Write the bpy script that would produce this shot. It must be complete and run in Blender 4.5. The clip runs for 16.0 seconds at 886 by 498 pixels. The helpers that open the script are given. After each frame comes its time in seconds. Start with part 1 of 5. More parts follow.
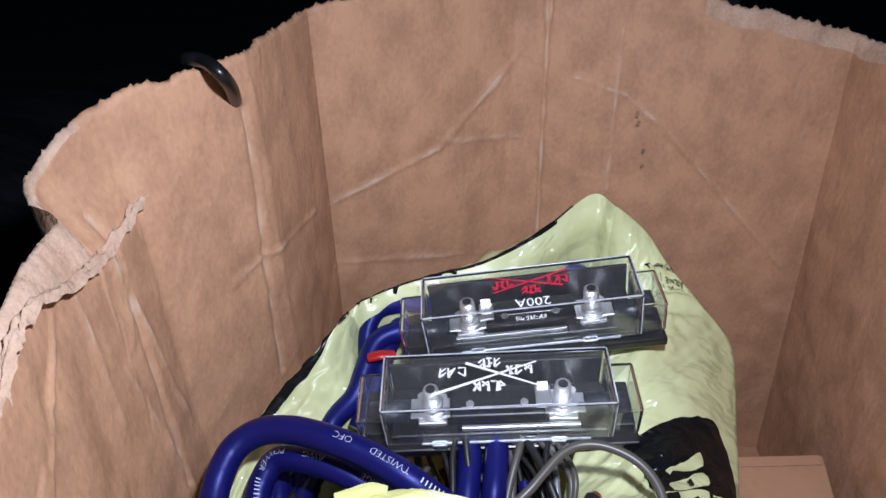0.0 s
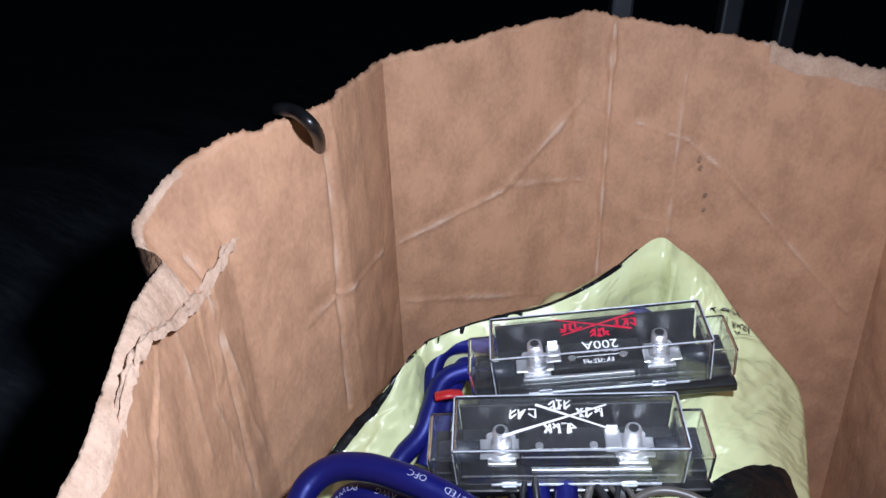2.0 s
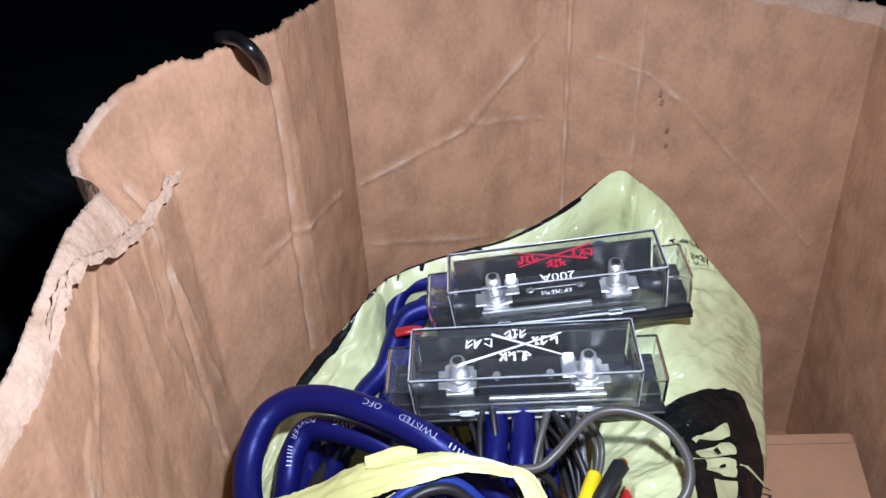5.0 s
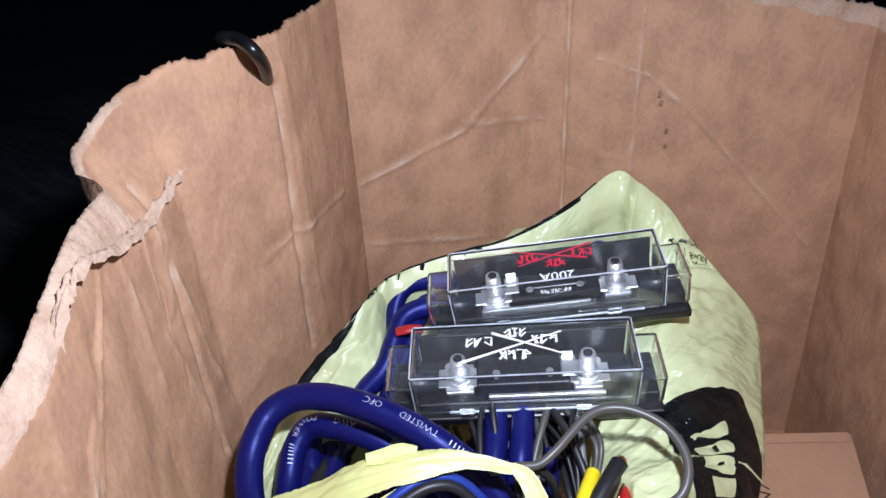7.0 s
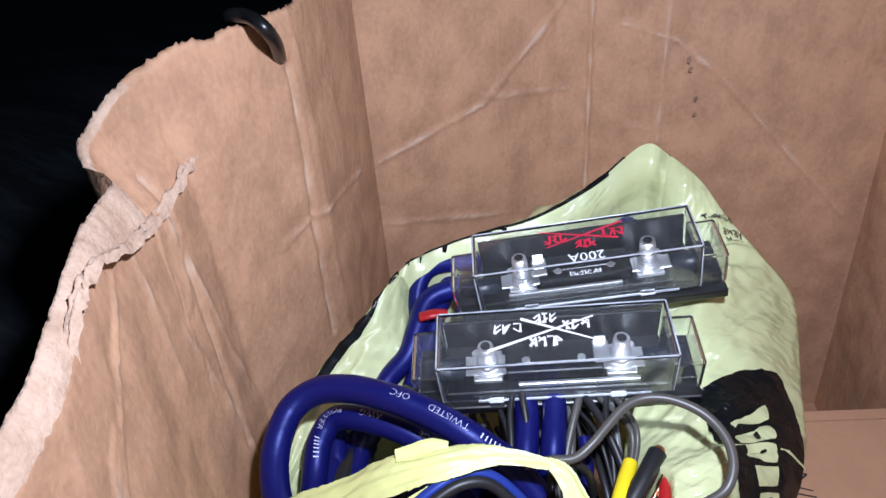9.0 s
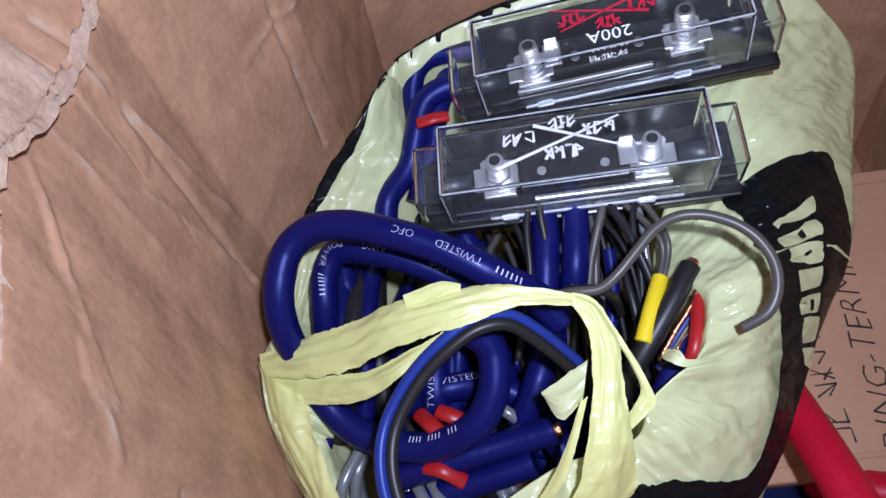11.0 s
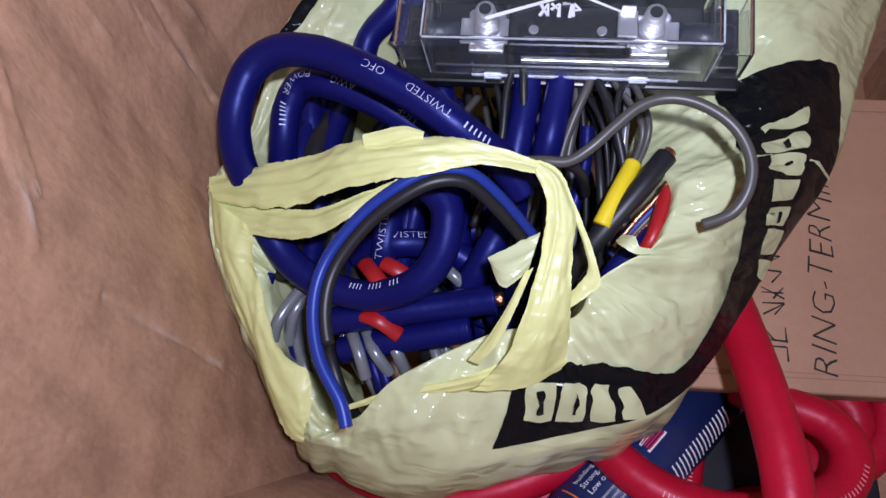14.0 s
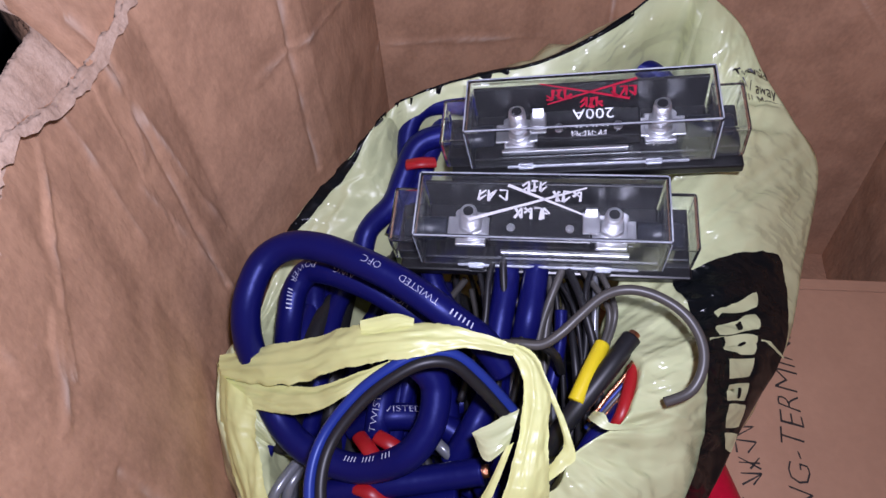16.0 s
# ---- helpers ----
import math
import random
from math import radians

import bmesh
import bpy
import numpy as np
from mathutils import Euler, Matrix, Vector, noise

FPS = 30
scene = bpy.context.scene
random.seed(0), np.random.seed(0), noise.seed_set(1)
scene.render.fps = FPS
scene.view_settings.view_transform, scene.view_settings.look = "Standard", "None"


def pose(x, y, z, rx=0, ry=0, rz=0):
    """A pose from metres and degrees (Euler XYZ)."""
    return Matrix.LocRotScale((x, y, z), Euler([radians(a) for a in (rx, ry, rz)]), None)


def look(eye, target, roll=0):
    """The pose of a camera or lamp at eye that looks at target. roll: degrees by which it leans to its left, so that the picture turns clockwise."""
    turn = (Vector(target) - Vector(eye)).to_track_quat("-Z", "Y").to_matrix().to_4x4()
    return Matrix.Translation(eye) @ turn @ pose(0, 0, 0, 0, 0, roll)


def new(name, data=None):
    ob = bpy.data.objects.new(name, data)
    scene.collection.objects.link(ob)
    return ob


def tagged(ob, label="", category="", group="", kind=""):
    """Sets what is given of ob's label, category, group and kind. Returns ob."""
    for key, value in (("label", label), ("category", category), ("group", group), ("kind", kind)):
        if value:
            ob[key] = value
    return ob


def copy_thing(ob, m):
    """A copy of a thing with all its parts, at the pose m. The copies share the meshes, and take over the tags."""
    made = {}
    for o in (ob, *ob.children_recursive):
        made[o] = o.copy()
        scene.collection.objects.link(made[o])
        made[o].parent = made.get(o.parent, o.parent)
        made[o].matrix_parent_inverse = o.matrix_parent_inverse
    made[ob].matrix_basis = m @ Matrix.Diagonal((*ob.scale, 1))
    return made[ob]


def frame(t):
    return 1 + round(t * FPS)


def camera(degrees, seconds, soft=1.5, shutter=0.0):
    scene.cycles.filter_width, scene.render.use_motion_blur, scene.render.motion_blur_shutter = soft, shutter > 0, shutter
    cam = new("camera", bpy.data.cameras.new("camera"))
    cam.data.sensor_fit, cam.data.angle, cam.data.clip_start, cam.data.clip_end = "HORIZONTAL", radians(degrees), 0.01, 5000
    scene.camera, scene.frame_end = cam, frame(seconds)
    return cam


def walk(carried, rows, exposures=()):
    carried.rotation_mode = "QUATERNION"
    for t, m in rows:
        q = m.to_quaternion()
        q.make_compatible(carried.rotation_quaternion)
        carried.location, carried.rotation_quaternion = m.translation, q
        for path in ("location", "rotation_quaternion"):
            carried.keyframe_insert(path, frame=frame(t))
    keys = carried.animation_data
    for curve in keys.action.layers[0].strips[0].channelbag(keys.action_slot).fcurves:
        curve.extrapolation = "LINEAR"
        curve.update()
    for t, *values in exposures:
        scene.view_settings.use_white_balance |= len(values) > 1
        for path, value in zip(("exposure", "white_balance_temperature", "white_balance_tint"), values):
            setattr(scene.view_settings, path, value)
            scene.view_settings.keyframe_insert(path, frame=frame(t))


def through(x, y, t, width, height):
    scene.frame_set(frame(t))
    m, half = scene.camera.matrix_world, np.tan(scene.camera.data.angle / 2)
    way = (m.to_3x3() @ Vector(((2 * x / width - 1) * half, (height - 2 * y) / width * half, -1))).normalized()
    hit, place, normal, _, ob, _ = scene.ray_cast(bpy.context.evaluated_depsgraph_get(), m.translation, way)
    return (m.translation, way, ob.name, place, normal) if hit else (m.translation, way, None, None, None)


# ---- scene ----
cam = camera(66.2, 16.0)
PATH = [
    (0, (-0.002, 0.007, 0.491), (0.022, 1.726, -0.53), 0.6),
    (0.5, (-0.003, 0.009, 0.49), (0.007, 1.729, -0.531), 0.3),
    (1, (-0.016, 0.011, 0.495), (-0.034, 1.744, -0.503), 0.3),
    (1.5, (-0.015, 0.001, 0.488), (-0.051, 1.742, -0.496), -0.3),
    (2, (-0.021, 0.0, 0.499), (-0.107, 1.768, -0.431), -0.4),
    (2.5, (-0.006, 0.002, 0.488), (-0.083, 1.753, -0.476), -1.2),
    (3, (-0.004, -0.003, 0.481), (-0.057, 1.721, -0.531), -0.7),
    (3.5, (-0.004, -0.006, 0.483), (-0.038, 1.715, -0.534), -0.7),
    (4, (-0.003, -0.006, 0.481), (-0.049, 1.714, -0.539), -1.1),
    (6.5, (-0.003, -0.008, 0.483), (-0.05, 1.712, -0.536), -1.1),
    (7, (-0.003, -0.009, 0.482), (-0.05, 1.712, -0.534), -1.1),
    (7.5, (0.001, -0.005, 0.478), (-0.057, 1.713, -0.545), -1.4),
    (8, (-0.003, -0.004, 0.481), (-0.061, 1.703, -0.559), -1.3),
    (8.2, (-0.005, -0.005, 0.48), (-0.064, 1.7, -0.564), -1.5),
    (10.3, (-0.014, 0.063, 0.485), (-0.112, 1.466, -0.937), -8.7),
    (10.5, (-0.011, 0.069, 0.482), (-0.113, 1.39, -1.016), -10.2),
    (11, (-0.005, 0.071, 0.478), (-0.175, 1.203, -1.161), -12.6),
    (11.5, (0.0, 0.068, 0.478), (-0.133, 1.147, -1.201), -8.6),
    (12, (0.012, 0.071, 0.464), (-0.059, 1.001, -1.305), -1.5),
    (12.5, (0.02, 0.07, 0.453), (0.018, 0.864, -1.383), 3.8),
    (13, (0.018, 0.07, 0.454), (-0.001, 0.85, -1.387), 2.5),
    (13.5, (0.015, 0.071, 0.451), (-0.016, 0.839, -1.395), 2.1),
    (14, (0.004, 0.067, 0.46), (-0.119, 0.901, -1.353), -3.0),
    (14.5, (0.015, 0.07, 0.473), (-0.113, 1.058, -1.261), -3.4),
    (15, (0.023, 0.067, 0.486), (-0.144, 1.175, -1.171), -5.5),
    (15.5, (0.016, 0.066, 0.49), (-0.169, 1.242, -1.117), -5.7),
    (16, (0.01, 0.059, 0.494), (-0.141, 1.286, -1.079), -1.9),
]
EXPOSURES = [(0, -0.17, 5950, 4), (2.5, 0.03, 5800, 2), (8.2, 0.06, 5760, 2), (10.3, -0.1, 5550, 8), (11.2, -0.4, 5550, 10), (11.8, -0.38, 5580, 11), (12.5, -0.24, 5550, 12), (13.5, -0.32, 5600, 14), (14.5, -0.6, 5750, 17), (16, -0.54, 5800, 20)]
walk(cam, [(t, look(eye, target, roll)) for t, eye, target, roll in PATH], EXPOSURES)

# ---- world and light: night, a phone torch beside the lens ----
world = bpy.data.worlds.new("night")
world.use_nodes = True
world.node_tree.nodes["Background"].inputs[0].default_value = (0.35, 0.45, 0.7, 1)
world.node_tree.nodes["Background"].inputs[1].default_value = 0.006
scene.world = world
torch = bpy.data.lights.new("phone_torch", "SPOT")
torch.energy, torch.color, torch.shadow_soft_size = 9.4, (0.90, 0.87, 1.0), 0.010
torch_ob = new("phone_torch", torch)
torch.spot_size, torch.spot_blend = radians(154), 1.0
torch_ob.matrix_world = look((0.035, 0.068, 0.54), (0.05, 0.30, 0.19))

# ---- materials ----


def material(name, color, rough=0.6, metal=0.0, spot=0.0, spot_color=None, scale=30.0, bump=0.0, bump_scale=200.0, coat=0.0, stretch=(1, 1, 1)):
    """Principled surface with mottling at two scales and a fine relief."""
    m = bpy.data.materials.new(name)
    m.use_nodes = True
    nt = m.node_tree
    bsdf = nt.nodes["Principled BSDF"]
    bsdf.inputs["Roughness"].default_value = rough
    bsdf.inputs["Metallic"].default_value = metal
    bsdf.inputs["Coat Weight"].default_value = coat
    bsdf.inputs["Base Color"].default_value = (*color, 1)
    geo = nt.nodes.new("ShaderNodeTexCoord")
    mp = nt.nodes.new("ShaderNodeMapping")
    mp.inputs["Scale"].default_value = stretch
    nt.links.new(geo.outputs["Object"], mp.inputs[0])
    if spot:
        n1, n2 = nt.nodes.new("ShaderNodeTexNoise"), nt.nodes.new("ShaderNodeTexNoise")
        n1.inputs["Scale"].default_value, n2.inputs["Scale"].default_value = scale, scale * 9
        n1.inputs["Detail"].default_value = n2.inputs["Detail"].default_value = 4
        add = nt.nodes.new("ShaderNodeMath")
        add.operation = "MULTIPLY_ADD"
        add.inputs[1].default_value = 0.5
        ramp = nt.nodes.new("ShaderNodeMapRange")
        ramp.inputs[1].default_value, ramp.inputs[2].default_value = 0.61, 0.95
        ramp.inputs[4].default_value = spot
        mix = nt.nodes.new("ShaderNodeMixRGB")
        mix.inputs[1].default_value = (*color, 1)
        mix.inputs[2].default_value = (*(spot_color or [c * 0.6 for c in color]), 1)
        for n in (n1, n2):
            nt.links.new(mp.outputs[0], n.inputs["Vector"])
        nt.links.new(n2.outputs[0], add.inputs[0])
        nt.links.new(n1.outputs[0], add.inputs[2])
        nt.links.new(add.outputs[0], ramp.inputs[0])
        nt.links.new(ramp.outputs[0], mix.inputs[0])
        nt.links.new(mix.outputs[0], bsdf.inputs["Base Color"])
    if bump:
        n3, b = nt.nodes.new("ShaderNodeTexNoise"), nt.nodes.new("ShaderNodeBump")
        n3.inputs["Scale"].default_value, n3.inputs["Detail"].default_value = bump_scale, 5
        b.inputs["Strength"].default_value, b.inputs["Distance"].default_value = bump, 0.001
        nt.links.new(mp.outputs[0], n3.inputs["Vector"])
        nt.links.new(n3.outputs[0], b.inputs["Height"])
        nt.links.new(b.outputs[0], bsdf.inputs["Normal"])
    return m


def worn(m, color):
    """Adds the light, scuffed lines of creased paper, by the mesh's own wear layer."""
    nt = m.node_tree
    bsdf = nt.nodes["Principled BSDF"]
    link = bsdf.inputs["Base Color"].links[0]
    att, mix = nt.nodes.new("ShaderNodeAttribute"), nt.nodes.new("ShaderNodeMixRGB")
    att.attribute_name = "wear"
    mix.inputs[2].default_value = (*color, 1)
    thin = nt.nodes.new("ShaderNodeMath")
    thin.operation = "POWER"
    thin.inputs[1].default_value = 1.35
    nt.links.new(att.outputs["Fac"], thin.inputs[0])
    nt.links.new(thin.outputs[0], mix.inputs[0])
    nt.links.new(link.from_socket, mix.inputs[1])
    nt.links.new(mix.outputs[0], bsdf.inputs["Base Color"])
    return m


def film(name, color, through=0.35, rough=0.32, bump=0.6):
    """Thin carrier-bag film: lets some light through, creased and a little shiny."""
    m = material(name, color, rough, spot=0.5, spot_color=[color[0] * 0.86, color[1] * 0.93, color[2] * 0.92], scale=14, bump=bump, bump_scale=62)
    nt = m.node_tree
    b = [node for node in nt.nodes if node.bl_idname == "ShaderNodeBump"][0]
    co, mp, total = nt.nodes.new("ShaderNodeTexCoord"), nt.nodes.new("ShaderNodeMapping"), None
    mp.inputs["Rotation"].default_value, mp.inputs["Scale"].default_value = (0.2, 0.3, 0.7), (0.7, 1.8, 1.0)
    nt.links.new(co.outputs["Object"], mp.inputs[0])
    # crumpled film: broad soft swells, then pulled creases, then fine crackle
    for kind, size, height in (("FBM", 18, 0.008), ("RIDGED_MULTIFRACTAL", 22, 0.0060), ("RIDGED_MULTIFRACTAL", 70, 0.0014)):
        n, amount = nt.nodes.new("ShaderNodeTexNoise"), nt.nodes.new("ShaderNodeMath")
        n.noise_type = kind
        n.inputs["Scale"].default_value, n.inputs["Detail"].default_value, n.inputs["Distortion"].default_value = size, 2, 0.9
        amount.operation = "MULTIPLY_ADD"
        amount.inputs[1].default_value, amount.inputs[2].default_value = height * bump, 0
        nt.links.new(mp.outputs[0], n.inputs["Vector"])
        nt.links.new(n.outputs[0], amount.inputs[0])
        if total:
            nt.links.new(total.outputs[0], amount.inputs[2])
        total = amount
    gloss = nt.nodes.new("ShaderNodeBump")
    for node, depth in ((b, 0.22), (gloss, 2.4)):
        node.inputs["Distance"].default_value, node.inputs["Strength"].default_value = depth, 1.0
        nt.links.new(total.outputs[0], node.inputs["Height"])
    bsdf, out = nt.nodes["Principled BSDF"], nt.nodes["Material Output"]
    bsdf.inputs["Specular IOR Level"].default_value, bsdf.inputs["Roughness"].default_value = 0.6, rough + 0.2
    bsdf.inputs["Coat Weight"].default_value, bsdf.inputs["Coat Roughness"].default_value, bsdf.inputs["Coat IOR"].default_value = 1.0, rough, 1.6
    nt.links.new(gloss.outputs[0], bsdf.inputs["Coat Normal"])
    tr, mix = nt.nodes.new("ShaderNodeBsdfTranslucent"), nt.nodes.new("ShaderNodeMixShader")
    tr.inputs[0].default_value = (*color, 1)
    mix.inputs[0].default_value = through
    nt.links.new(bsdf.outputs[0], mix.inputs[1])
    nt.links.new(tr.outputs[0], mix.inputs[2])
    nt.links.new(mix.outputs[0], out.inputs[0])
    return m


def clear(name, tint=(0.96, 0.98, 0.98), rough=0.03):
    m = bpy.data.materials.new(name)
    m.use_nodes = True
    b = m.node_tree.nodes["Principled BSDF"]
    b.inputs["Base Color"].default_value = (*tint, 1)
    b.inputs["Roughness"].default_value, b.inputs["IOR"].default_value = rough, 1.49
    b.inputs["Transmission Weight"].default_value = 1.0
    # fine scratches and handling haze; the pale diffuse also stands in for reflections
    nt = m.node_tree
    co, mp, n = nt.nodes.new("ShaderNodeTexCoord"), nt.nodes.new("ShaderNodeMapping"), nt.nodes.new("ShaderNodeTexNoise")
    mp.inputs["Scale"].default_value = (220, 420, 320)
    n.inputs["Scale"].default_value, n.inputs["Detail"].default_value = 3.0, 5
    ramp = nt.nodes.new("ShaderNodeMapRange")
    ramp.inputs[1].default_value, ramp.inputs[2].default_value, ramp.inputs[3].default_value, ramp.inputs[4].default_value = 0.55, 0.85, 0.008, 0.09
    haze, mix, out = nt.nodes.new("ShaderNodeBsdfDiffuse"), nt.nodes.new("ShaderNodeMixShader"), nt.nodes["Material Output"]
    haze.inputs[0].default_value = (0.75, 0.77, 0.8, 1)
    nt.links.new(co.outputs["Object"], mp.inputs[0])
    nt.links.new(mp.outputs[0], n.inputs["Vector"])
    nt.links.new(n.outputs[0], ramp.inputs[0])
    nt.links.new(ramp.outputs[0], mix.inputs[0])
    nt.links.new(b.outputs[0], mix.inputs[1])
    nt.links.new(haze.outputs[0], mix.inputs[2])
    nt.links.new(mix.outputs[0], out.inputs[0])
    return m


CARD = worn(material("cardboard", (0.50, 0.288, 0.168), 0.72, spot=0.68, spot_color=(0.31, 0.171, 0.098), scale=46, bump=0.6, bump_scale=230, stretch=(1, 1, 0.7)), (0.60, 0.45, 0.34))
TORN = material("torn_paper", (0.56, 0.40, 0.29), 0.95, spot=0.6, spot_color=(0.34, 0.21, 0.13), scale=60, bump=1.0, bump_scale=300)
CARD_LIGHT = material("light_cardboard", (0.45, 0.262, 0.155), 0.75, spot=0.4, spot_color=(0.34, 0.19, 0.11), scale=20, bump=0.25, bump_scale=220)
BAG = film("bag_film", (0.80, 0.84, 0.46), 0.25, 0.17, 1.0)
HANDLE = film("bag_handle_film", (0.87, 0.88, 0.35), 0.2, 0.4, 0.8)
INK = film("bag_black_print", (0.005, 0.006, 0.007), 0.0, 0.2, 1.2)
INK_BSDF = INK.node_tree.nodes["Principled BSDF"]
INK_BSDF.inputs["Specular IOR Level"].default_value, INK_BSDF.inputs["Coat IOR"].default_value, INK_BSDF.inputs["Coat Weight"].default_value = 0.05, 1.4, 0.4
INK_THIN = material("thin_black_print", (0.03, 0.03, 0.025), 0.5)
PALE = film("bag_letter_film", (0.74, 0.78, 0.42), 0.2, 0.25, 0.6)
BLUE = material("blue_pvc", (0.005, 0.0055, 0.080), 0.40, spot=0.3, spot_color=(0.004, 0.004, 0.055), scale=50, bump=0.1, bump_scale=400)
BLUE_SHINY = material("bright_blue_pvc", (0.018, 0.034, 0.22), 0.38, spot=0.2)
RED = material("red_rubber", (0.46, 0.005, 0.026), 0.42, spot=0.5, spot_color=(0.30, 0.005, 0.018), scale=40, bump=0.12, bump_scale=300)
RED_TAPE = material("red_tape", (0.34, 0.009, 0.012), 0.4, spot=0.2)
BLACK = material("black_plastic", (0.006, 0.006, 0.007), 0.32, spot=0.3, spot_color=(0.012, 0.012, 0.012))
BLACK_RUBBER = material("black_rubber", (0.010, 0.010, 0.012), 0.45, spot=0.3, spot_color=(0.018, 0.018, 0.02))
GREY = material("grey_pvc", (0.075, 0.07, 0.062), 0.4, spot=0.3)
SILVER = material("clear_jacket_wire", (0.22, 0.23, 0.25), 0.28, metal=0.3, spot=0.4, scale=120)
YELLOW = material("yellow_heat_shrink", (0.80, 0.62, 0.01), 0.4, spot=0.2)
COPPER = material("bare_copper", (0.75, 0.33, 0.18), 0.3, metal=1.0, spot=0.3, scale=200, bump=0.8, bump_scale=500)
CHROME = material("nickel_plate", (0.88, 0.88, 0.9), 0.36, metal=1.0, spot=0.2)
WHITE = material("white_print", (0.80, 0.80, 0.80), 0.5)
BLUE_PRINT = material("pale_cable_print", (0.55, 0.57, 0.70), 0.5)
RED_PRINT = material("red_print", (0.60, 0.02, 0.06), 0.45)
CLEAR = clear("clear_acrylic")
MARKER = material("black_marker", (0.02, 0.018, 0.016), 0.6)
NAVY = material("navy_label", (0.008, 0.022, 0.10), 0.3, spot=0.4, spot_color=(0.02, 0.03, 0.08), scale=40)
TUBE_WHITE = material("white_plastic", (0.78, 0.79, 0.80), 0.35, spot=0.15)
ORANGE = material("orange_print", (0.75, 0.18, 0.03), 0.4)
# the lighter stretched mottling paints sheen on the sheet's folds
DARK_SHEET = material("black_vinyl_sheet", (0.016, 0.020, 0.025), 0.38, spot=0.8, spot_color=(0.055, 0.065, 0.075), scale=9, bump=1.0, bump_scale=34, stretch=(0.5, 1.6, 1))

for m, tint in ((BLUE, (0.35, 0.4, 1)), (BLUE_SHINY, (0.5, 0.6, 1)), (RED, (1, 0.45, 0.55))):
    m.node_tree.nodes["Principled BSDF"].inputs["Specular Tint"].default_value = (*tint, 1)
# pale strips: highlights on the acrylic's edges, put into the colour
GLINT = material("painted_edge_glint", (0.52, 0.55, 0.60), 0.25, spot=0.8, spot_color=(0.2, 0.21, 0.24), scale=60)
STAMP = material("faded_stamp_ink", (0.19, 0.12, 0.08), 0.7, spot=0.8, spot_color=(0.4, 0.25, 0.15), scale=300)
SHADOW_PLASTIC = material("plain_black_plastic", (0.01, 0.012, 0.018), 0.4, spot=0.4, spot_color=(0.02, 0.022, 0.028))

# ---- building helpers ----


def mesh_from(name, verts, faces, smooth=True):
    me = bpy.data.meshes.new(name)
    me.from_pydata([tuple(v) for v in verts], [], faces)
    me.update()
    if smooth:
        me.polygons.foreach_set("use_smooth", [True] * len(me.polygons))
    return me


def part(name, data, mat, parent, label=""):
    """Links a bmesh or mesh as one object under a thing or a part."""
    if isinstance(data, bmesh.types.BMesh):
        me = bpy.data.meshes.new(name)
        data.to_mesh(me)
        data.free()
        data = me
    ob = new(name, data)
    for m in mat if isinstance(mat, (list, tuple)) else [mat]:
        data.materials.append(m)
    ob.parent = parent
    if label:
        ob["label"] = label
    if mat is CLEAR:
        ob.visible_shadow = False
    return ob


def thing(name, at, label, category, group="", kind=""):
    ob = new(name)
    ob.empty_display_size = 0.02
    ob.matrix_world = at if isinstance(at, Matrix) else Matrix.Translation(at)
    return tagged(ob, label, category, group, kind)


def local(parent, pts):
    inv = parent.matrix_world.inverted()
    return [inv @ Vector(p) for p in pts]


def spline(points, n, closed=False):
    """n points evenly spaced in parameter on a Catmull-Rom curve (any number of columns)."""
    p = np.array(points, float)
    k = len(p)
    out = []
    for t in np.linspace(0, k if closed else k - 1, n, endpoint=not closed):
        i = min(int(t), k - 1 if closed else k - 2)
        f = t - i
        if closed:
            a, b, c, d = p[(i - 1) % k], p[i % k], p[(i + 1) % k], p[(i + 2) % k]
        else:
            a, b, c, d = p[max(i - 1, 0)], p[i], p[i + 1], p[min(i + 2, k - 1)]
        out.append(0.5 * (2 * b + (c - a) * f + (2 * a - 5 * b + 4 * c - d) * f * f + (3 * b - a - 3 * c + d) * f ** 3))
    return np.array(out)


def frames(path, up=(0, 0, 1)):
    """Tangent, side and top directions along a path, with the top as near to up as can be."""
    path = np.array(path)
    tan = np.gradient(path, axis=0)
    tan /= np.linalg.norm(tan, axis=1)[:, None] + 1e-12
    tops, last = [], np.array(up, float)
    for t in tan:
        v = 0.35 * np.array(up, float) + 0.65 * last
        v = v - t * (v @ t)
        v /= np.linalg.norm(v) + 1e-12
        tops.append(v)
        last = v
    tops = np.array(tops)
    return tan, np.cross(tan, tops), tops


def tube_mesh(name, path, radius, sides=14, squash=1.0, seed=0):
    path = np.array(path)
    tan, side, top = frames(path)
    n = len(path)
    rad = np.ones(n) * radius
    if seed:
        rad = rad * (1 + 0.012 * np.array([noise.noise((i * 0.35, seed * 7.3, 0)) for i in range(n)]))
    verts, faces = [], []
    for i in range(n):
        for k in range(sides):
            a = 2 * math.pi * k / sides
            verts.append(path[i] + rad[i] * (side[i] * math.cos(a) + top[i] * math.sin(a) * squash))
    for i in range(n - 1):
        for k in range(sides):
            k2 = (k + 1) % sides
            faces.append((i * sides + k, (i + 1) * sides + k, (i + 1) * sides + k2, i * sides + k2))
    faces.append(tuple(range(sides)))
    faces.append(tuple((n - 1) * sides + k for k in range(sides - 1, -1, -1)))
    return mesh_from(name, verts, faces)


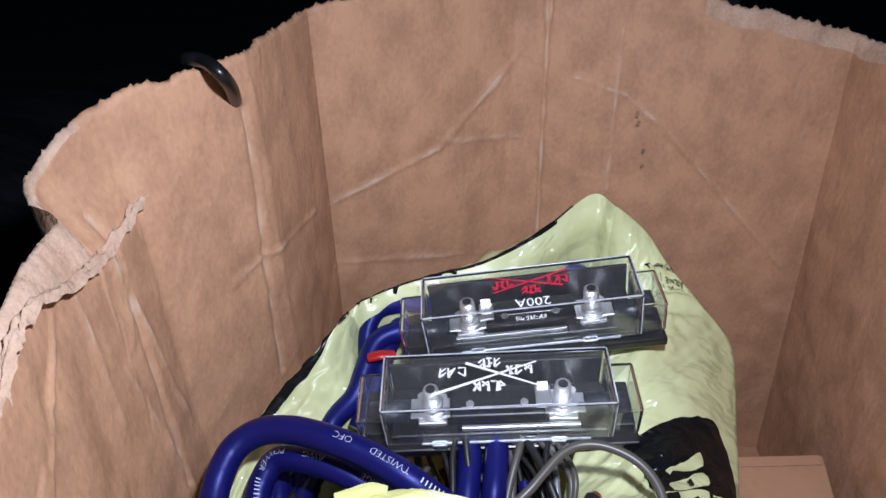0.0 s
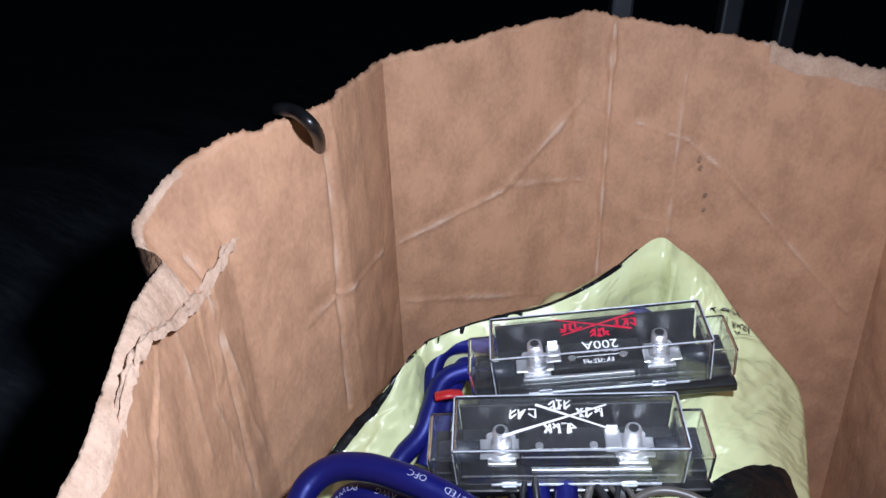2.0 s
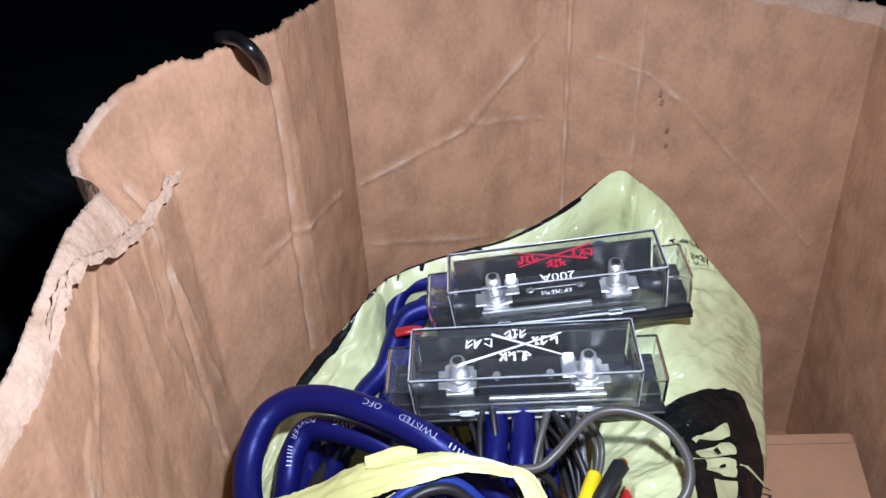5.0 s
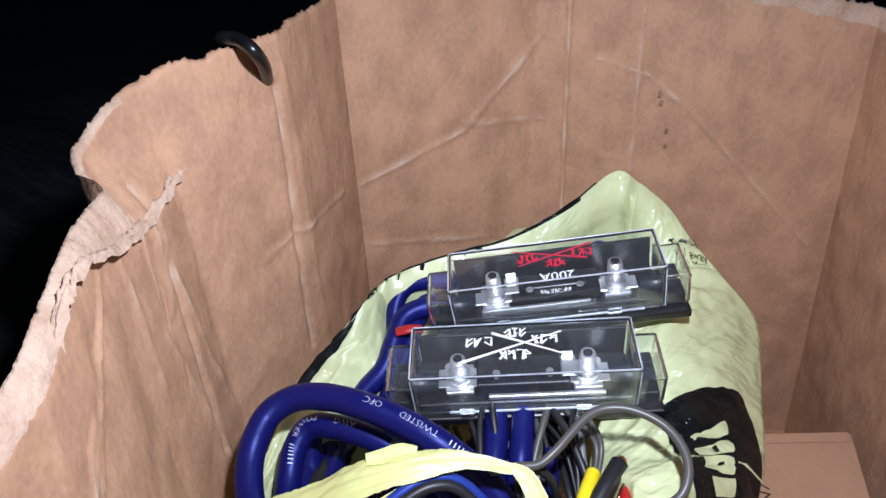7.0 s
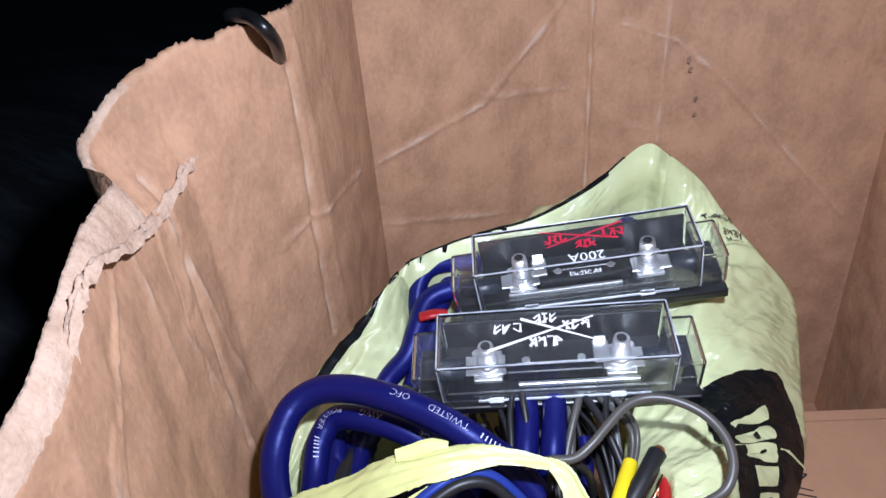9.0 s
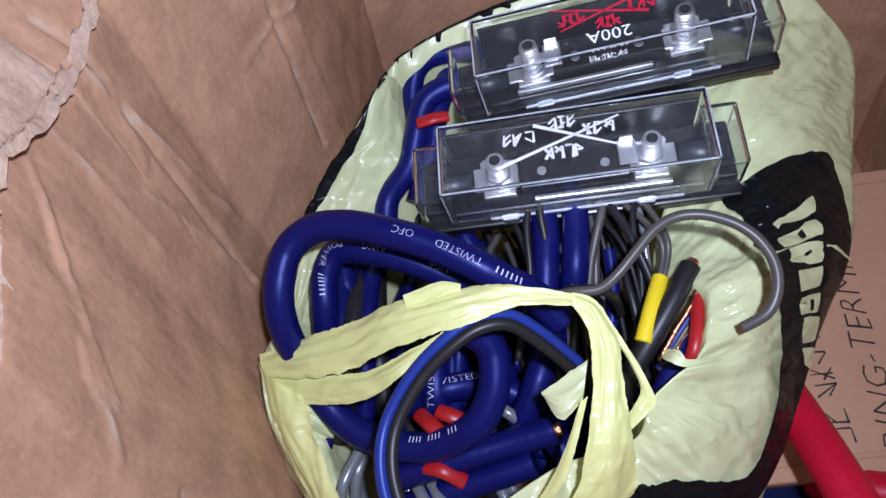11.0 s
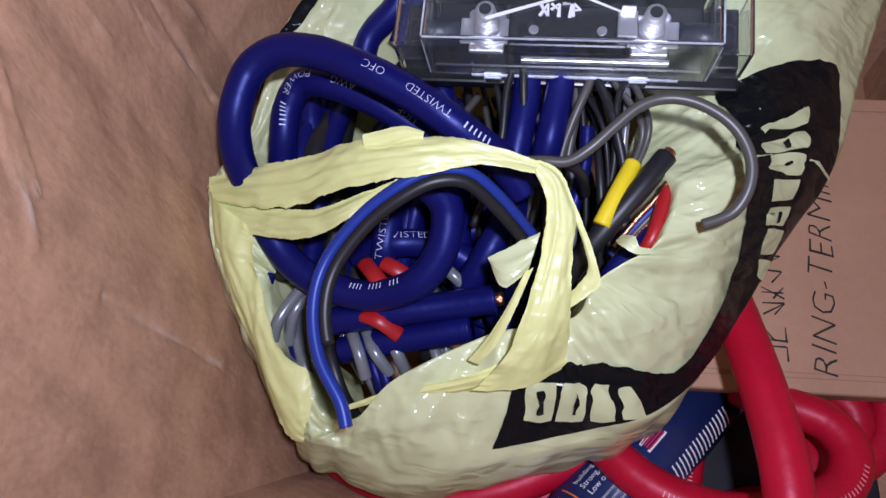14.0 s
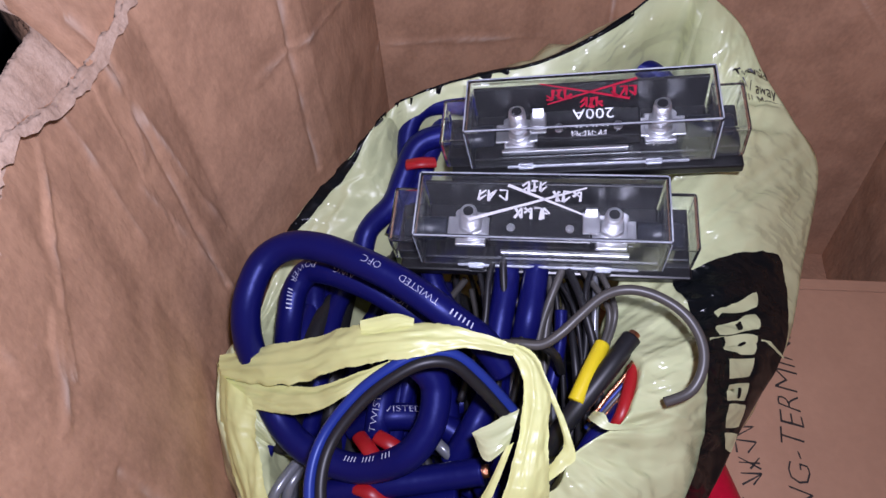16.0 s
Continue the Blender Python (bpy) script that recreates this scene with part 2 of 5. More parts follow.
def letters(text, size, thin=0.0):
    """The built-in font's outline of a text as flat verts and faces, its left end at x = 0."""
    cu = bpy.data.curves.new("text", "FONT")
    cu.body, cu.size, cu.resolution_u, cu.offset = text, size, 2, -thin
    ob = bpy.data.objects.new("text", cu)
    me = bpy.data.meshes.new_from_object(ob)
    vs = [v.co.copy() for v in me.vertices]
    fs = [tuple(p.vertices) for p in me.polygons]
    bpy.data.meshes.remove(me)
    bpy.data.objects.remove(ob)
    bpy.data.curves.remove(cu)
    return vs, fs


def bar(x0, x1, y0, y1, n=6):
    """A plain printed bar as a flat strip, fine enough to bend."""
    vs, fs = [], []
    for i in range(n + 1):
        x = x0 + (x1 - x0) * i / n
        vs += [Vector((x, y0, 0)), Vector((x, y1, 0))]
    for i in range(n):
        fs.append((2 * i, 2 * i + 2, 2 * i + 3, 2 * i + 1))
    return vs, fs


def dashes(length, size):
    """Unreadable print: a row of short plain bars."""
    vs, fs, x = [], [], 0.0
    while x < length:
        v, f = bar(x, x + size * 0.12, 0.02 * size, size * 0.6, 1)
        fs += [tuple(i + len(vs) for i in q) for q in f]
        vs += v
        x += size * 0.42
    return vs, fs


def print_on_tube(parent, path, radius, flat, start, turn, mat, flip=False, squash=1.0, name="printed_marking"):
    """Wraps flat print round a tube: x runs along the path from start (metres), y goes round it."""
    path = np.array(path)
    tan, side, top = frames(path)
    arc = np.concatenate([[0], np.cumsum(np.linalg.norm(np.diff(path, axis=0), axis=1))])
    vs, fs = flat
    out = []
    for v in vs:
        s = start + (-v.x if flip else v.x)
        a = radians(turn) + (-v.y if flip else v.y) / radius
        at = [np.interp(s, arc, path[:, j]) for j in range(3)]
        sd = np.array([np.interp(s, arc, side[:, j]) for j in range(3)])
        tp = np.array([np.interp(s, arc, top[:, j]) for j in range(3)])
        out.append(np.array(at) + (radius * 1.012 + 0.0001) * (-sd * math.sin(a) + tp * math.cos(a) * squash))
    return part(name, mesh_from(name, local(parent, out), fs), mat, parent)


def rounded_box(size, bevel, segments=3, at=(0, 0, 0)):
    bm = bmesh.new()
    bmesh.ops.create_cube(bm, size=1)
    bmesh.ops.scale(bm, vec=size, verts=bm.verts)
    bmesh.ops.translate(bm, vec=at, verts=bm.verts)
    bmesh.ops.bevel(bm, geom=bm.edges[:], offset=bevel, segments=segments, affect="EDGES", profile=0.5)
    return bm


def cylinder(radius, depth, at=(0, 0, 0), axis="z", sides=24, bevel=0.0, r2=None):
    bm = bmesh.new()
    bmesh.ops.create_cone(bm, cap_ends=True, segments=sides, radius1=radius, radius2=r2 if r2 is not None else radius, depth=depth)
    if bevel:
        bmesh.ops.bevel(bm, geom=[e for e in bm.edges if len(e.link_faces) == 2 and e.calc_face_angle() > 1], offset=bevel, segments=2, affect="EDGES")
    rot = {"z": Matrix(), "x": Matrix.Rotation(radians(90), 4, "Y"), "y": Matrix.Rotation(radians(90), 4, "X")}[axis]
    bmesh.ops.transform(bm, matrix=Matrix.Translation(at) @ rot, verts=bm.verts)
    for f in bm.faces:
        f.smooth = len(f.verts) == 4
    return bm


# ---- ground: a dark sheet that runs on into the night ----
verts, faces, n = [], [], 110
for i in range(n + 1):
    for j in range(n + 1):
        a, b = (i / n - 0.5) * 2, (j / n - 0.5) * 2
        x, y = 60 * a ** 5 + 1.1 * a, 60 * b ** 5 + 1.1 * b + 0.25
        near = max(0.0, 1 - math.hypot(x, y - 0.25) / 2)
        fold = noise.noise((x * 5 + y * 2, y * 9, 3)) * 0.012 + noise.noise((x * 16, y * 22 + x * 9, 1)) * 0.004
        heap = max(0.0, min(1.0, (-0.24 - x) / 0.4))
        heap = 0.24 * heap * heap * (3 - 2 * heap) * max(0.0, 1 - math.hypot(x + 0.6, y - 0.4) / 2.5)
        verts.append((x, y, -0.03 + near * fold * (1 + 5 * heap) + heap))
for i in range(n):
    for j in range(n):
        k = i * (n + 1) + j
        faces.append((k, k + n + 1, k + n + 2, k + 1))
ground = new("ground", mesh_from("ground", verts, faces))
ground.data.materials.append(DARK_SHEET)
tagged(ground, "black wrinkled vinyl sheet under the carton", "ground", kind="structure")

# ---- the carton ----
# Each corner or fold: x, y at the bottom, x, y at the rim's level, rim height.
PLAN = [(-0.085, 0.118, -0.15, 0.015, 0.29), (-0.108, 0.155, -0.14, 0.15, 0.35), (-0.127, 0.22, -0.148, 0.215, 0.385), (-0.125, 0.29, -0.142, 0.285, 0.396), (-0.088, 0.372, -0.097, 0.35, 0.399), (-0.074, 0.468, -0.08, 0.437, 0.403), (0.05, 0.485, 0.055, 0.497, 0.424), (0.15, 0.478, 0.148, 0.49, 0.41), (0.305, 0.465, 0.28, 0.47, 0.383), (0.295, 0.33, 0.3, 0.33, 0.38), (0.288, 0.2, 0.305, 0.2, 0.37), (0.262, 0.09, 0.29, -0.01, 0.29), (0.08, 0.08, 0.08, -0.09, 0.28)]
# Creases across the walls: two ends and how deep each one is.
CREASES = [
    ((-0.0744, 0.45, 0.2687), (0.001, 0.4747, 0.2991), 0.0016), ((0.001, 0.4747, 0.2991), (0.0592, 0.4968, 0.364), 0.0018), ((0.001, 0.4747, 0.3048), (0.0639, 0.4947, 0.3018), 0.0010),
    ((0.0998, 0.4923, 0.3476), (0.1377, 0.4903, 0.3354), 0.0012), ((0.1377, 0.4903, 0.3354), (0.1712, 0.4843, 0.3092), 0.0014), ((0.1712, 0.4843, 0.3092), (0.2778, 0.4707, 0.2012), 0.0020),
    ((-0.0781, 0.4463, 0.2152), (0.0386, 0.4872, 0.2024), 0.0012), ((0.0759, 0.4951, 0.4167), (0.0818, 0.4899, 0.1924), 0.0036), ((0.1287, 0.4916, 0.3829), (0.1321, 0.4882, 0.2599), 0.0012), ((0.1092, 0.4899, 0.2713), (0.133, 0.4877, 0.2696), 0.0008),
    ((-0.1014, 0.3452, 0.3742), (-0.1018, 0.3465, 0.1992), -0.0028), ((-0.1026, 0.3448, 0.2849), (-0.0837, 0.4185, 0.2766), 0.0014), ((-0.114, 0.3261, 0.2795), (-0.1026, 0.3448, 0.2849), 0.0012), ((-0.1424, 0.2621, 0.3535), (-0.1349, 0.2601, 0.1925), -0.0024),
    ((-0.1455, 0.2181, 0.3415), (-0.1322, 0.1567, 0.2845), 0.0012), ((-0.1439, 0.2289, 0.3402), (-0.1405, 0.2303, 0.2656), 0.0012), ((-0.1349, 0.1498, 0.3367), (-0.1308, 0.1442, 0.2995), 0.0014), ((-0.1415, 0.2642, 0.328), (-0.1399, 0.252, 0.2918), 0.0008),
    ((-0.1428, 0.2574, 0.3399), (-0.1346, 0.2818, 0.2166), 0.0018), ((-0.1456, 0.2189, 0.3455), (-0.1404, 0.192, 0.3164), 0.0012), ((-0.1352, 0.169, 0.3029), (-0.1286, 0.1406, 0.2771), 0.0012), ((-0.1406, 0.244, 0.2868), (-0.1345, 0.2656, 0.1757), 0.0012),
    ((-0.1243, 0.1392, 0.2405), (-0.1143, 0.142, 0.1468), -0.0016), ((-0.1093, 0.0923, 0.2402), (-0.0888, 0.1004, 0.1344), -0.0020), ((-0.1137, 0.1092, 0.2358), (-0.1037, 0.0964, 0.2077), 0.0012), ((-0.0918, 0.3784, 0.3905), (0.06, 0.4962, 0.3828), 0.0010),
]


def carton_point(u, z):
    k = len(PLAN)
    i, f = int(u) % k, u - int(u)
    a, b = PLAN[i], PLAN[(i + 1) % k]
    w = max(-0.1, z / 0.40)
    pa = Vector((a[0] + (a[2] - a[0]) * w, a[1] + (a[3] - a[1]) * w, z))
    pb = Vector((b[0] + (b[2] - b[0]) * w, b[1] + (b[3] - b[1]) * w, z))
    return pa.lerp(pb, f)


def rim_height(u):
    """Height of the inner and of the outer liner's edge, and how wide the torn edge between them is."""
    k = len(PLAN)
    i, f = int(u) % k, u - int(u)
    z = PLAN[i][4] * (1 - f) + PLAN[(i + 1) % k][4] * f
    z += 0.003 * noise.noise((u * 6, 2, 0)) + 0.0008 * noise.noise((u * 25, 5, 0))
    rag = 0.0009 * noise.noise((u * 30, 9, 0)) + 0.0003 * noise.noise((u * 90, 9, 0))
    inner, outer, wide_ = z, z + rag, 0.0045
    if u < 3.1:  # the notch torn into the side
        low = float(np.interp(u, [0, 1, 1.9, 2.2, 2.6, 3.0, 3.08], [0.316, 0.334, 0.351, 0.344, 0.346, 0.353, 0.392]))
        inner = low + 0.5 * rag + 0.0015 * noise.noise((u * 40, 1, 3))
        outer = float(np.interp(u, [0, 1, 1.9, 2.1, 2.42, 2.55, 2.8, 3.08], [0.327, 0.345, 0.358, 0.360, 0.362, 0.374, 0.385, 0.395])) + rag
        wide_ = float(np.interp(u, [0, 1, 1.8, 2.1, 2.42, 2.55, 2.8, 3.08], [0.007, 0.007, 0.006, 0.006, 0.009, 0.021, 0.015, 0.005]))
        if u > 2.45:
            inner, wide_ = outer - 0.0012, 0.005
    return inner, outer, wide_


carton = thing("cardboard_carton", (0.08, 0.27, 0), "open brown corrugated cardboard carton with creased walls and torn rim", "box")


def flap_curl(u, z):
    """How far the wall leans out above the tear in the side."""
    far = float(np.interp(u, [2.44, 2.45, 2.55, 2.8, 3.08, 3.5], [0, 0.017, 0.019, 0.013, 0.003, 0]))
    f = max(0.0, min(1.0, (z - 0.338) / 0.035))
    return far * f * f * (3 - 2 * f)


def carton_wall(name, u0, u1, label):
    cols = max(12, int(sum((carton_point(u0 + (u1 - u0) * (i + 1) / 40, 0.2) - carton_point(u0 + (u1 - u0) * i / 40, 0.2)).length for i in range(40)) / 0.0017))
    rows = 215
    inner, wear = [], []
    every = [(Vector(a), Vector(b), Vector(b) - Vector(a), depth) for a, b, depth in CREASES]
    for i in range(cols + 1):
        u = u0 + (u1 - u0) * i / cols
        top, _, _ = rim_height(u)
        along = carton_point(min(u + 0.02, u1), 0.2) - carton_point(max(u - 0.02, u0), 0.2)
        inward = Vector((along.y, -along.x, 0)).normalized()
        foot, head = carton_point(u, 0.1), carton_point(u, 0.4)
        lines = [q for q in every if min(q[0].x, q[1].x) - 0.04 < max(foot.x, head.x) and max(q[0].x, q[1].x) + 0.04 > min(foot.x, head.x) and min(q[0].y, q[1].y) - 0.04 < max(foot.y, head.y) and max(q[0].y, q[1].y) + 0.04 > min(foot.y, head.y)]
        for j in range(rows + 1):
            z = top * j / rows
            p = carton_point(u, z)
            d = 0.0013 * noise.noise(p * 11) + 0.0008 * noise.noise(p * 50) + 0.0007 * (0.4 - abs(noise.noise(p * 30 + Vector((7, 3, 1))))) + 0.00025 * noise.noise(Vector((p.x * 300, p.y * 300, p.z * 60)))
            w = 0.0
            for a, b, ab, depth in lines:
                f = max(0.0, min(1.0, (p - a).dot(ab) / ab.length_squared))
                wobble = 0.0022 * noise.noise(p * 40 + a * 9)
                off = p - a - ab * f
                r = abs((off - inward * off.dot(inward)).length + wobble) if abs(off.dot(inward)) < 0.02 else 1.0
                if r < 0.03:
                    d += 0.8 * depth * max(0.0, 1 - r / 0.0030) - 0.45 * depth * math.exp(-(r / 0.010) ** 2)
                    w = max(w, min(1, abs(depth) * 620) * math.exp(-(r / 0.0011) ** 2) * (0.6 + 1.3 * noise.noise(p * 70)))
            if 7.25 < u < 8.3 and top - z < 0.014:
                d -= 0.003 * (1 - (top - z) / 0.014)
            d *= max(0.0, min(1.0, (u - u0) / 0.06, (u1 - u) / 0.06))  # neighbouring walls meet at the corners
            inner.append(p + inward * (d - flap_curl(u, z)))
            wear.append(max(0.0, min(0.8, w)))
    # the outer liner stands behind; both meet on the rough rim
    verts, faces, mats = list(inner), [], []
    r1 = rows + 1
    base = len(verts)
    for i in range(cols + 1):
        u = u0 + (u1 - u0) * i / cols
        along = carton_point(u + 0.02, 0.2) - carton_point(u - 0.02, 0.2)
        out = Vector((-along.y, along.x, 0)).normalized()
        low, high, thick = rim_height(u)
        verts.append(carton_point(u, 0) + out * 0.0045)
        edge = inner[i * r1 + rows]
        far = edge + out * thick
        far.z = high
        middle = edge.lerp(far, 0.5) + Vector((0, 0, 0.002)) + out * 0.002 * noise.noise((u * 22, 3, 3)) + Vector((0, 0, 0.003 * noise.noise((u * 35, 6, 3))))
        verts += [far, edge.lerp(far, 0.2) + Vector((0, 0, 0.0012)), middle, edge.lerp(far, 0.8) + Vector((0, 0, 0.001 + 0.002 * noise.noise((u * 50, 7, 3))))]
    for i in range(cols):
        for j in range(rows):
            k = i * r1 + j
            faces.append((k, k + r1, k + r1 + 1, k + 1))
            torn = 7.25 < u0 + (u1 - u0) * i / cols < 8.3 and j >= rows - 6
            mats.append(1 if torn else 0)
        o = base + 5 * i
        faces.append((o, o + 1, o + 6, o + 5))
        mats.append(0)
        line = (i * r1 + rows, o + 2, o + 3, o + 4, o + 1)
        line2 = ((i + 1) * r1 + rows, o + 7, o + 8, o + 9, o + 6)
        for q in range(4):
            faces.append((line[q], line2[q], line2[q + 1], line[q + 1]))
            mats.append(0 if 2.9 < u0 + (u1 - u0) * i / cols < 7.2 else 1)
    me = mesh_from(name, local(carton, verts), faces)
    me.polygons.foreach_set("material_index", mats)
    layer = me.attributes.new("wear", "FLOAT", "POINT")
    layer.data.foreach_set("value", wear + [0.0] * (len(verts) - len(wear)))
    return part(name, me, [CARD, TORN], carton, label)


carton_wall("side_wall", 0, 5, "creased brown wall with a torn notch in its rim")
carton_wall("back_wall", 5, 8, "brown wall crossed by diagonal creases")
carton_wall("side_wall", 8, 11, "")
carton_wall("front_wall", 11, 13, "")
bottom = [(*carton_point(i / 4, 0.0).xy, 0.0) for i in range(0, 52)]
part("bottom", mesh_from("bottom", local(carton, bottom + [(x, y, -0.004) for x, y, z in bottom]), [tuple(range(52)), tuple(range(103, 51, -1))], False), CARD, carton)


# torn paper hanging on the rim of the side wall
def torn_strip(points, width, seed):
    path = spline(points, 60)
    verts, faces = [], []
    tan, side, top = frames(path)
    for i in range(60):
        for j in range(9):
            a = (j / 8 - 0.5) * 2
            wob = noise.noise((i * 0.3, j * 0.6, seed)) * 0.0035 + noise.noise((i * 1.1, j * 1.7, seed)) * 0.0015
            verts.append(path[i] + side[i] * (a * width * (1 + 0.5 * noise.noise((i * 0.5, a, seed + 4)))) + top[i] * (wob + 0.004 * (1 - a * a)))
    for i in range(59):
        for j in range(8):
            k = i * 9 + j
            faces.append((k, k + 9, k + 10, k + 1))
    ob = part("torn_flap", mesh_from("torn_flap", local(carton, verts), faces), TORN, carton, "pale fibrous torn paper edge")
    return ob


torn_strip([(-0.14, 0.1658, 0.3325), (-0.14, 0.181, 0.3466), (-0.142, 0.1986, 0.3505), (-0.142, 0.2212, 0.3437), (-0.142, 0.247, 0.3395), (-0.14, 0.2761, 0.3432), (-0.138, 0.2966, 0.3494)], 0.0026, 1)

# dark stamp marks on the back wall
for q, h in (((0.146, 0.4885, 0.3232), 0.004), ((0.1477, 0.4879, 0.3164), 0.003), ((0.1544, 0.4869, 0.2947), 0.003), ((0.1552, 0.4866, 0.283), 0.0022)):
    c = Vector(q) + Vector((0, -0.0045, 0))
    part("stamp_mark", mesh_from("stamp_mark", local(carton, [c + Vector((a * 0.0017, 0, b * h * 0.7)) for a, b in ((-0.7, -0.8), (0.5, -1), (1, 0.1), (0.4, 1), (-0.8, 0.7))]), [(0, 1, 2, 3, 4)], False), STAMP, carton)

# the black cord hooked over the rim
cord = thing("rim_hook", (-0.1058, 0.3531, 0.378), "glossy black rubber hook hanging over the carton rim", "hook")
path = spline([(-0.128, 0.365, 0.34), (-0.126, 0.36, 0.385), (-0.1203, 0.3305, 0.402), (-0.1097, 0.3238, 0.404), (-0.1003, 0.3151, 0.401), (-0.0993, 0.3253, 0.391), (-0.1031, 0.3414, 0.379)], 40)
part("cord", tube_mesh("cord", local(cord, path), 0.0034), BLACK, cord)


# ---- fuse holders ----
def screw(parent, x, y, z):
    bm = cylinder(0.0066, 0.0042, (x, y, z + 0.0021), sides=6, bevel=0.0005)
    nut = part("clamp_nut", bm, CHROME, parent, "nickel hexagon nut")
    part("washer", cylinder(0.0080, 0.0011, (x, y, z - 0.0002), sides=28, bevel=0.0002), CHROME, nut)
    bm = cylinder(0.0043, 0.0135, (x, y, z + 0.0092), sides=24, bevel=0.0005)
    for k in range(5):
        b2 = cylinder(0.0046, 0.0007, (x, y, z + 0.0055 + k * 0.0018), sides=24)
        me = bpy.data.meshes.new("t")
        b2.to_mesh(me)
        bm.from_mesh(me)
        b2.free()
        bpy.data.meshes.remove(me)
    post = part("threaded_post", bm, CHROME, parent, "nickel threaded stud with hollow top")
    # flat black disc paints the shade inside the stud's hollow
    part("socket_shade", cylinder(0.0026, 0.0004, (x, y, z + 0.0161), sides=18), BLACK, post)


def shell(size, wall, bevel, at):
    """An open-bottomed clear cap with real wall thickness."""
    lx, ly, lz = size
    bm = rounded_box(size, bevel, 2, at)
    inner = rounded_box((lx - 2 * wall, ly - 2 * wall, lz - wall), bevel * 0.5, 1, (at[0], at[1], at[2] - wall * 0.5 - 0.0003))
    for f in inner.faces:
        f.normal_flip()
    me = bpy.data.meshes.new("t")
    inner.to_mesh(me)
    bm.from_mesh(me)
    inner.free()
    bpy.data.meshes.remove(me)
    return bm


def fuse_holder(m, size, label, fuse_mat, lit):
    lx, ly, lz = size
    ob = thing("fuse_holder", m, label, "fuse holder", "fuse holders")
    z0 = -lz / 2
    part("base_plate", rounded_box((lx + 0.026, ly + 0.004, 0.006), 0.0012, 2, (0.0015, 0, z0 - 0.006)), BLACK, ob, "black moulded plastic base plate")
    part("raised_bed", rounded_box((lx - 0.005, ly - 0.005, 0.009), 0.0012, 2, (0, 0, z0 + 0.001)), BLACK, ob)
    # hides the bag behind; its height stands in for a dark reflection
    part("rear_rib", rounded_box((lx - 0.006, 0.002, lz * 0.84), 0.0006, 2, (0, ly / 2 - 0.0035, z0 + lz * 0.42)), BLACK, ob)
    for s in (-1, 1):
        x = s * lx * 0.29
        part("terminal_block", rounded_box((0.016, ly * 0.5, 0.006), 0.0008, 2, (x, 0, z0 + 0.0042)), CHROME, ob, "nickel-plated terminal block")
        part("set_screw", cylinder(0.0028, 0.003, (x + s * 0.006, ly * 0.2, z0 + 0.0065), sides=16, bevel=0.0003), CHROME, ob)
        barrel = part("wire_barrel", cylinder(0.0064, 0.022, (s * (lx / 2 - 0.002), 0, z0 + 0.004), "x", 24, 0.0008), SHADOW_PLASTIC, ob, "black wire barrel")
        # flat black disc paints the shade inside the barrel's hole
        part("bore_shade", cylinder(0.0058, 0.0005, (s * (lx / 2 + 0.0092), 0, z0 + 0.004), "x", 20), BLACK, barrel)
        part("end_block", rounded_box((0.012, ly * 0.74, 0.010), 0.001, 2, (s * (lx / 2 + 0.006), 0, z0 + 0.0005)), BLACK, ob)
        part("end_wall", rounded_box((0.0016, ly * 0.76, lz * 0.5), 0.0005, 2, (s * (lx / 2 + 0.0008), 0, z0 + lz * 0.26)), BLACK, ob)
        part("end_cap", shell((0.016, ly * 0.86, lz * 0.70), 0.0012, 0.0018, (s * (lx / 2 + 0.0065), 0, z0 + lz * 0.30)), CLEAR, ob, "clear plastic end cap")
        screw(ob, x, 0, z0 + 0.008)
    part("clamp_plate", rounded_box((0.0062, 0.0012, lz * 0.46), 0.0004, 1, (lit * lx * 0.205, ly * 0.16, z0 + lz * 0.36)), CHROME, ob, "bright nickel clamp plate")
    part("clamp_foot", rounded_box((0.0085, ly * 0.34, 0.0014), 0.0004, 1, (lit * lx * 0.205, 0, z0 + 0.0146)), CHROME, ob)
    fuse = part("fuse", rounded_box((lx * 0.42, ly * 0.50, 0.007), 0.001, 2, (0, 0, z0 + 0.0095)), fuse_mat, ob, "black strip fuse body")
    part("fuse_blade", rounded_box((lx * 0.78, ly * 0.30, 0.0014), 0.0003, 1, (0, 0, z0 + 0.0072)), CHROME, fuse)
    for s in (-1, 1):
        part("rivet", cylinder(0.0022, 0.001, (s * lx * 0.12, -ly * 0.08, z0 + 0.0133), sides=16, bevel=0.0002), CHROME, fuse)
    part("cover", shell((lx, ly, lz), 0.0016, 0.0011, (0, 0, 0)), CLEAR, ob, "clear scratched acrylic cover")
    # pale strips paint the torch's highlights along the cover's edges and foot
    for s in (-1, 1):
        part("edge_glint", rounded_box((lx - 0.002, 0.0008, 0.0008), 0.0002, 1, (0, s * (ly / 2 - 0.0006), lz / 2 - 0.0004)), GLINT, ob)
        part("edge_glint", rounded_box((0.0008, ly - 0.002, 0.0008), 0.0002, 1, (s * (lx / 2 - 0.0006), 0, lz / 2 - 0.0004)), GLINT, ob)
        part("edge_glint", rounded_box((0.0007, 0.0007, lz - 0.003), 0.0002, 1, (s * (lx / 2 - 0.0006), -ly / 2 + 0.0006, -0.001)), GLINT, ob)
    part("foot_glint", rounded_box((lx * 0.74, 0.0012, 0.0014), 0.0003, 1, (lx * 0.03, -ly / 2 - 0.0003, z0 + 0.0012)), GLINT, ob)
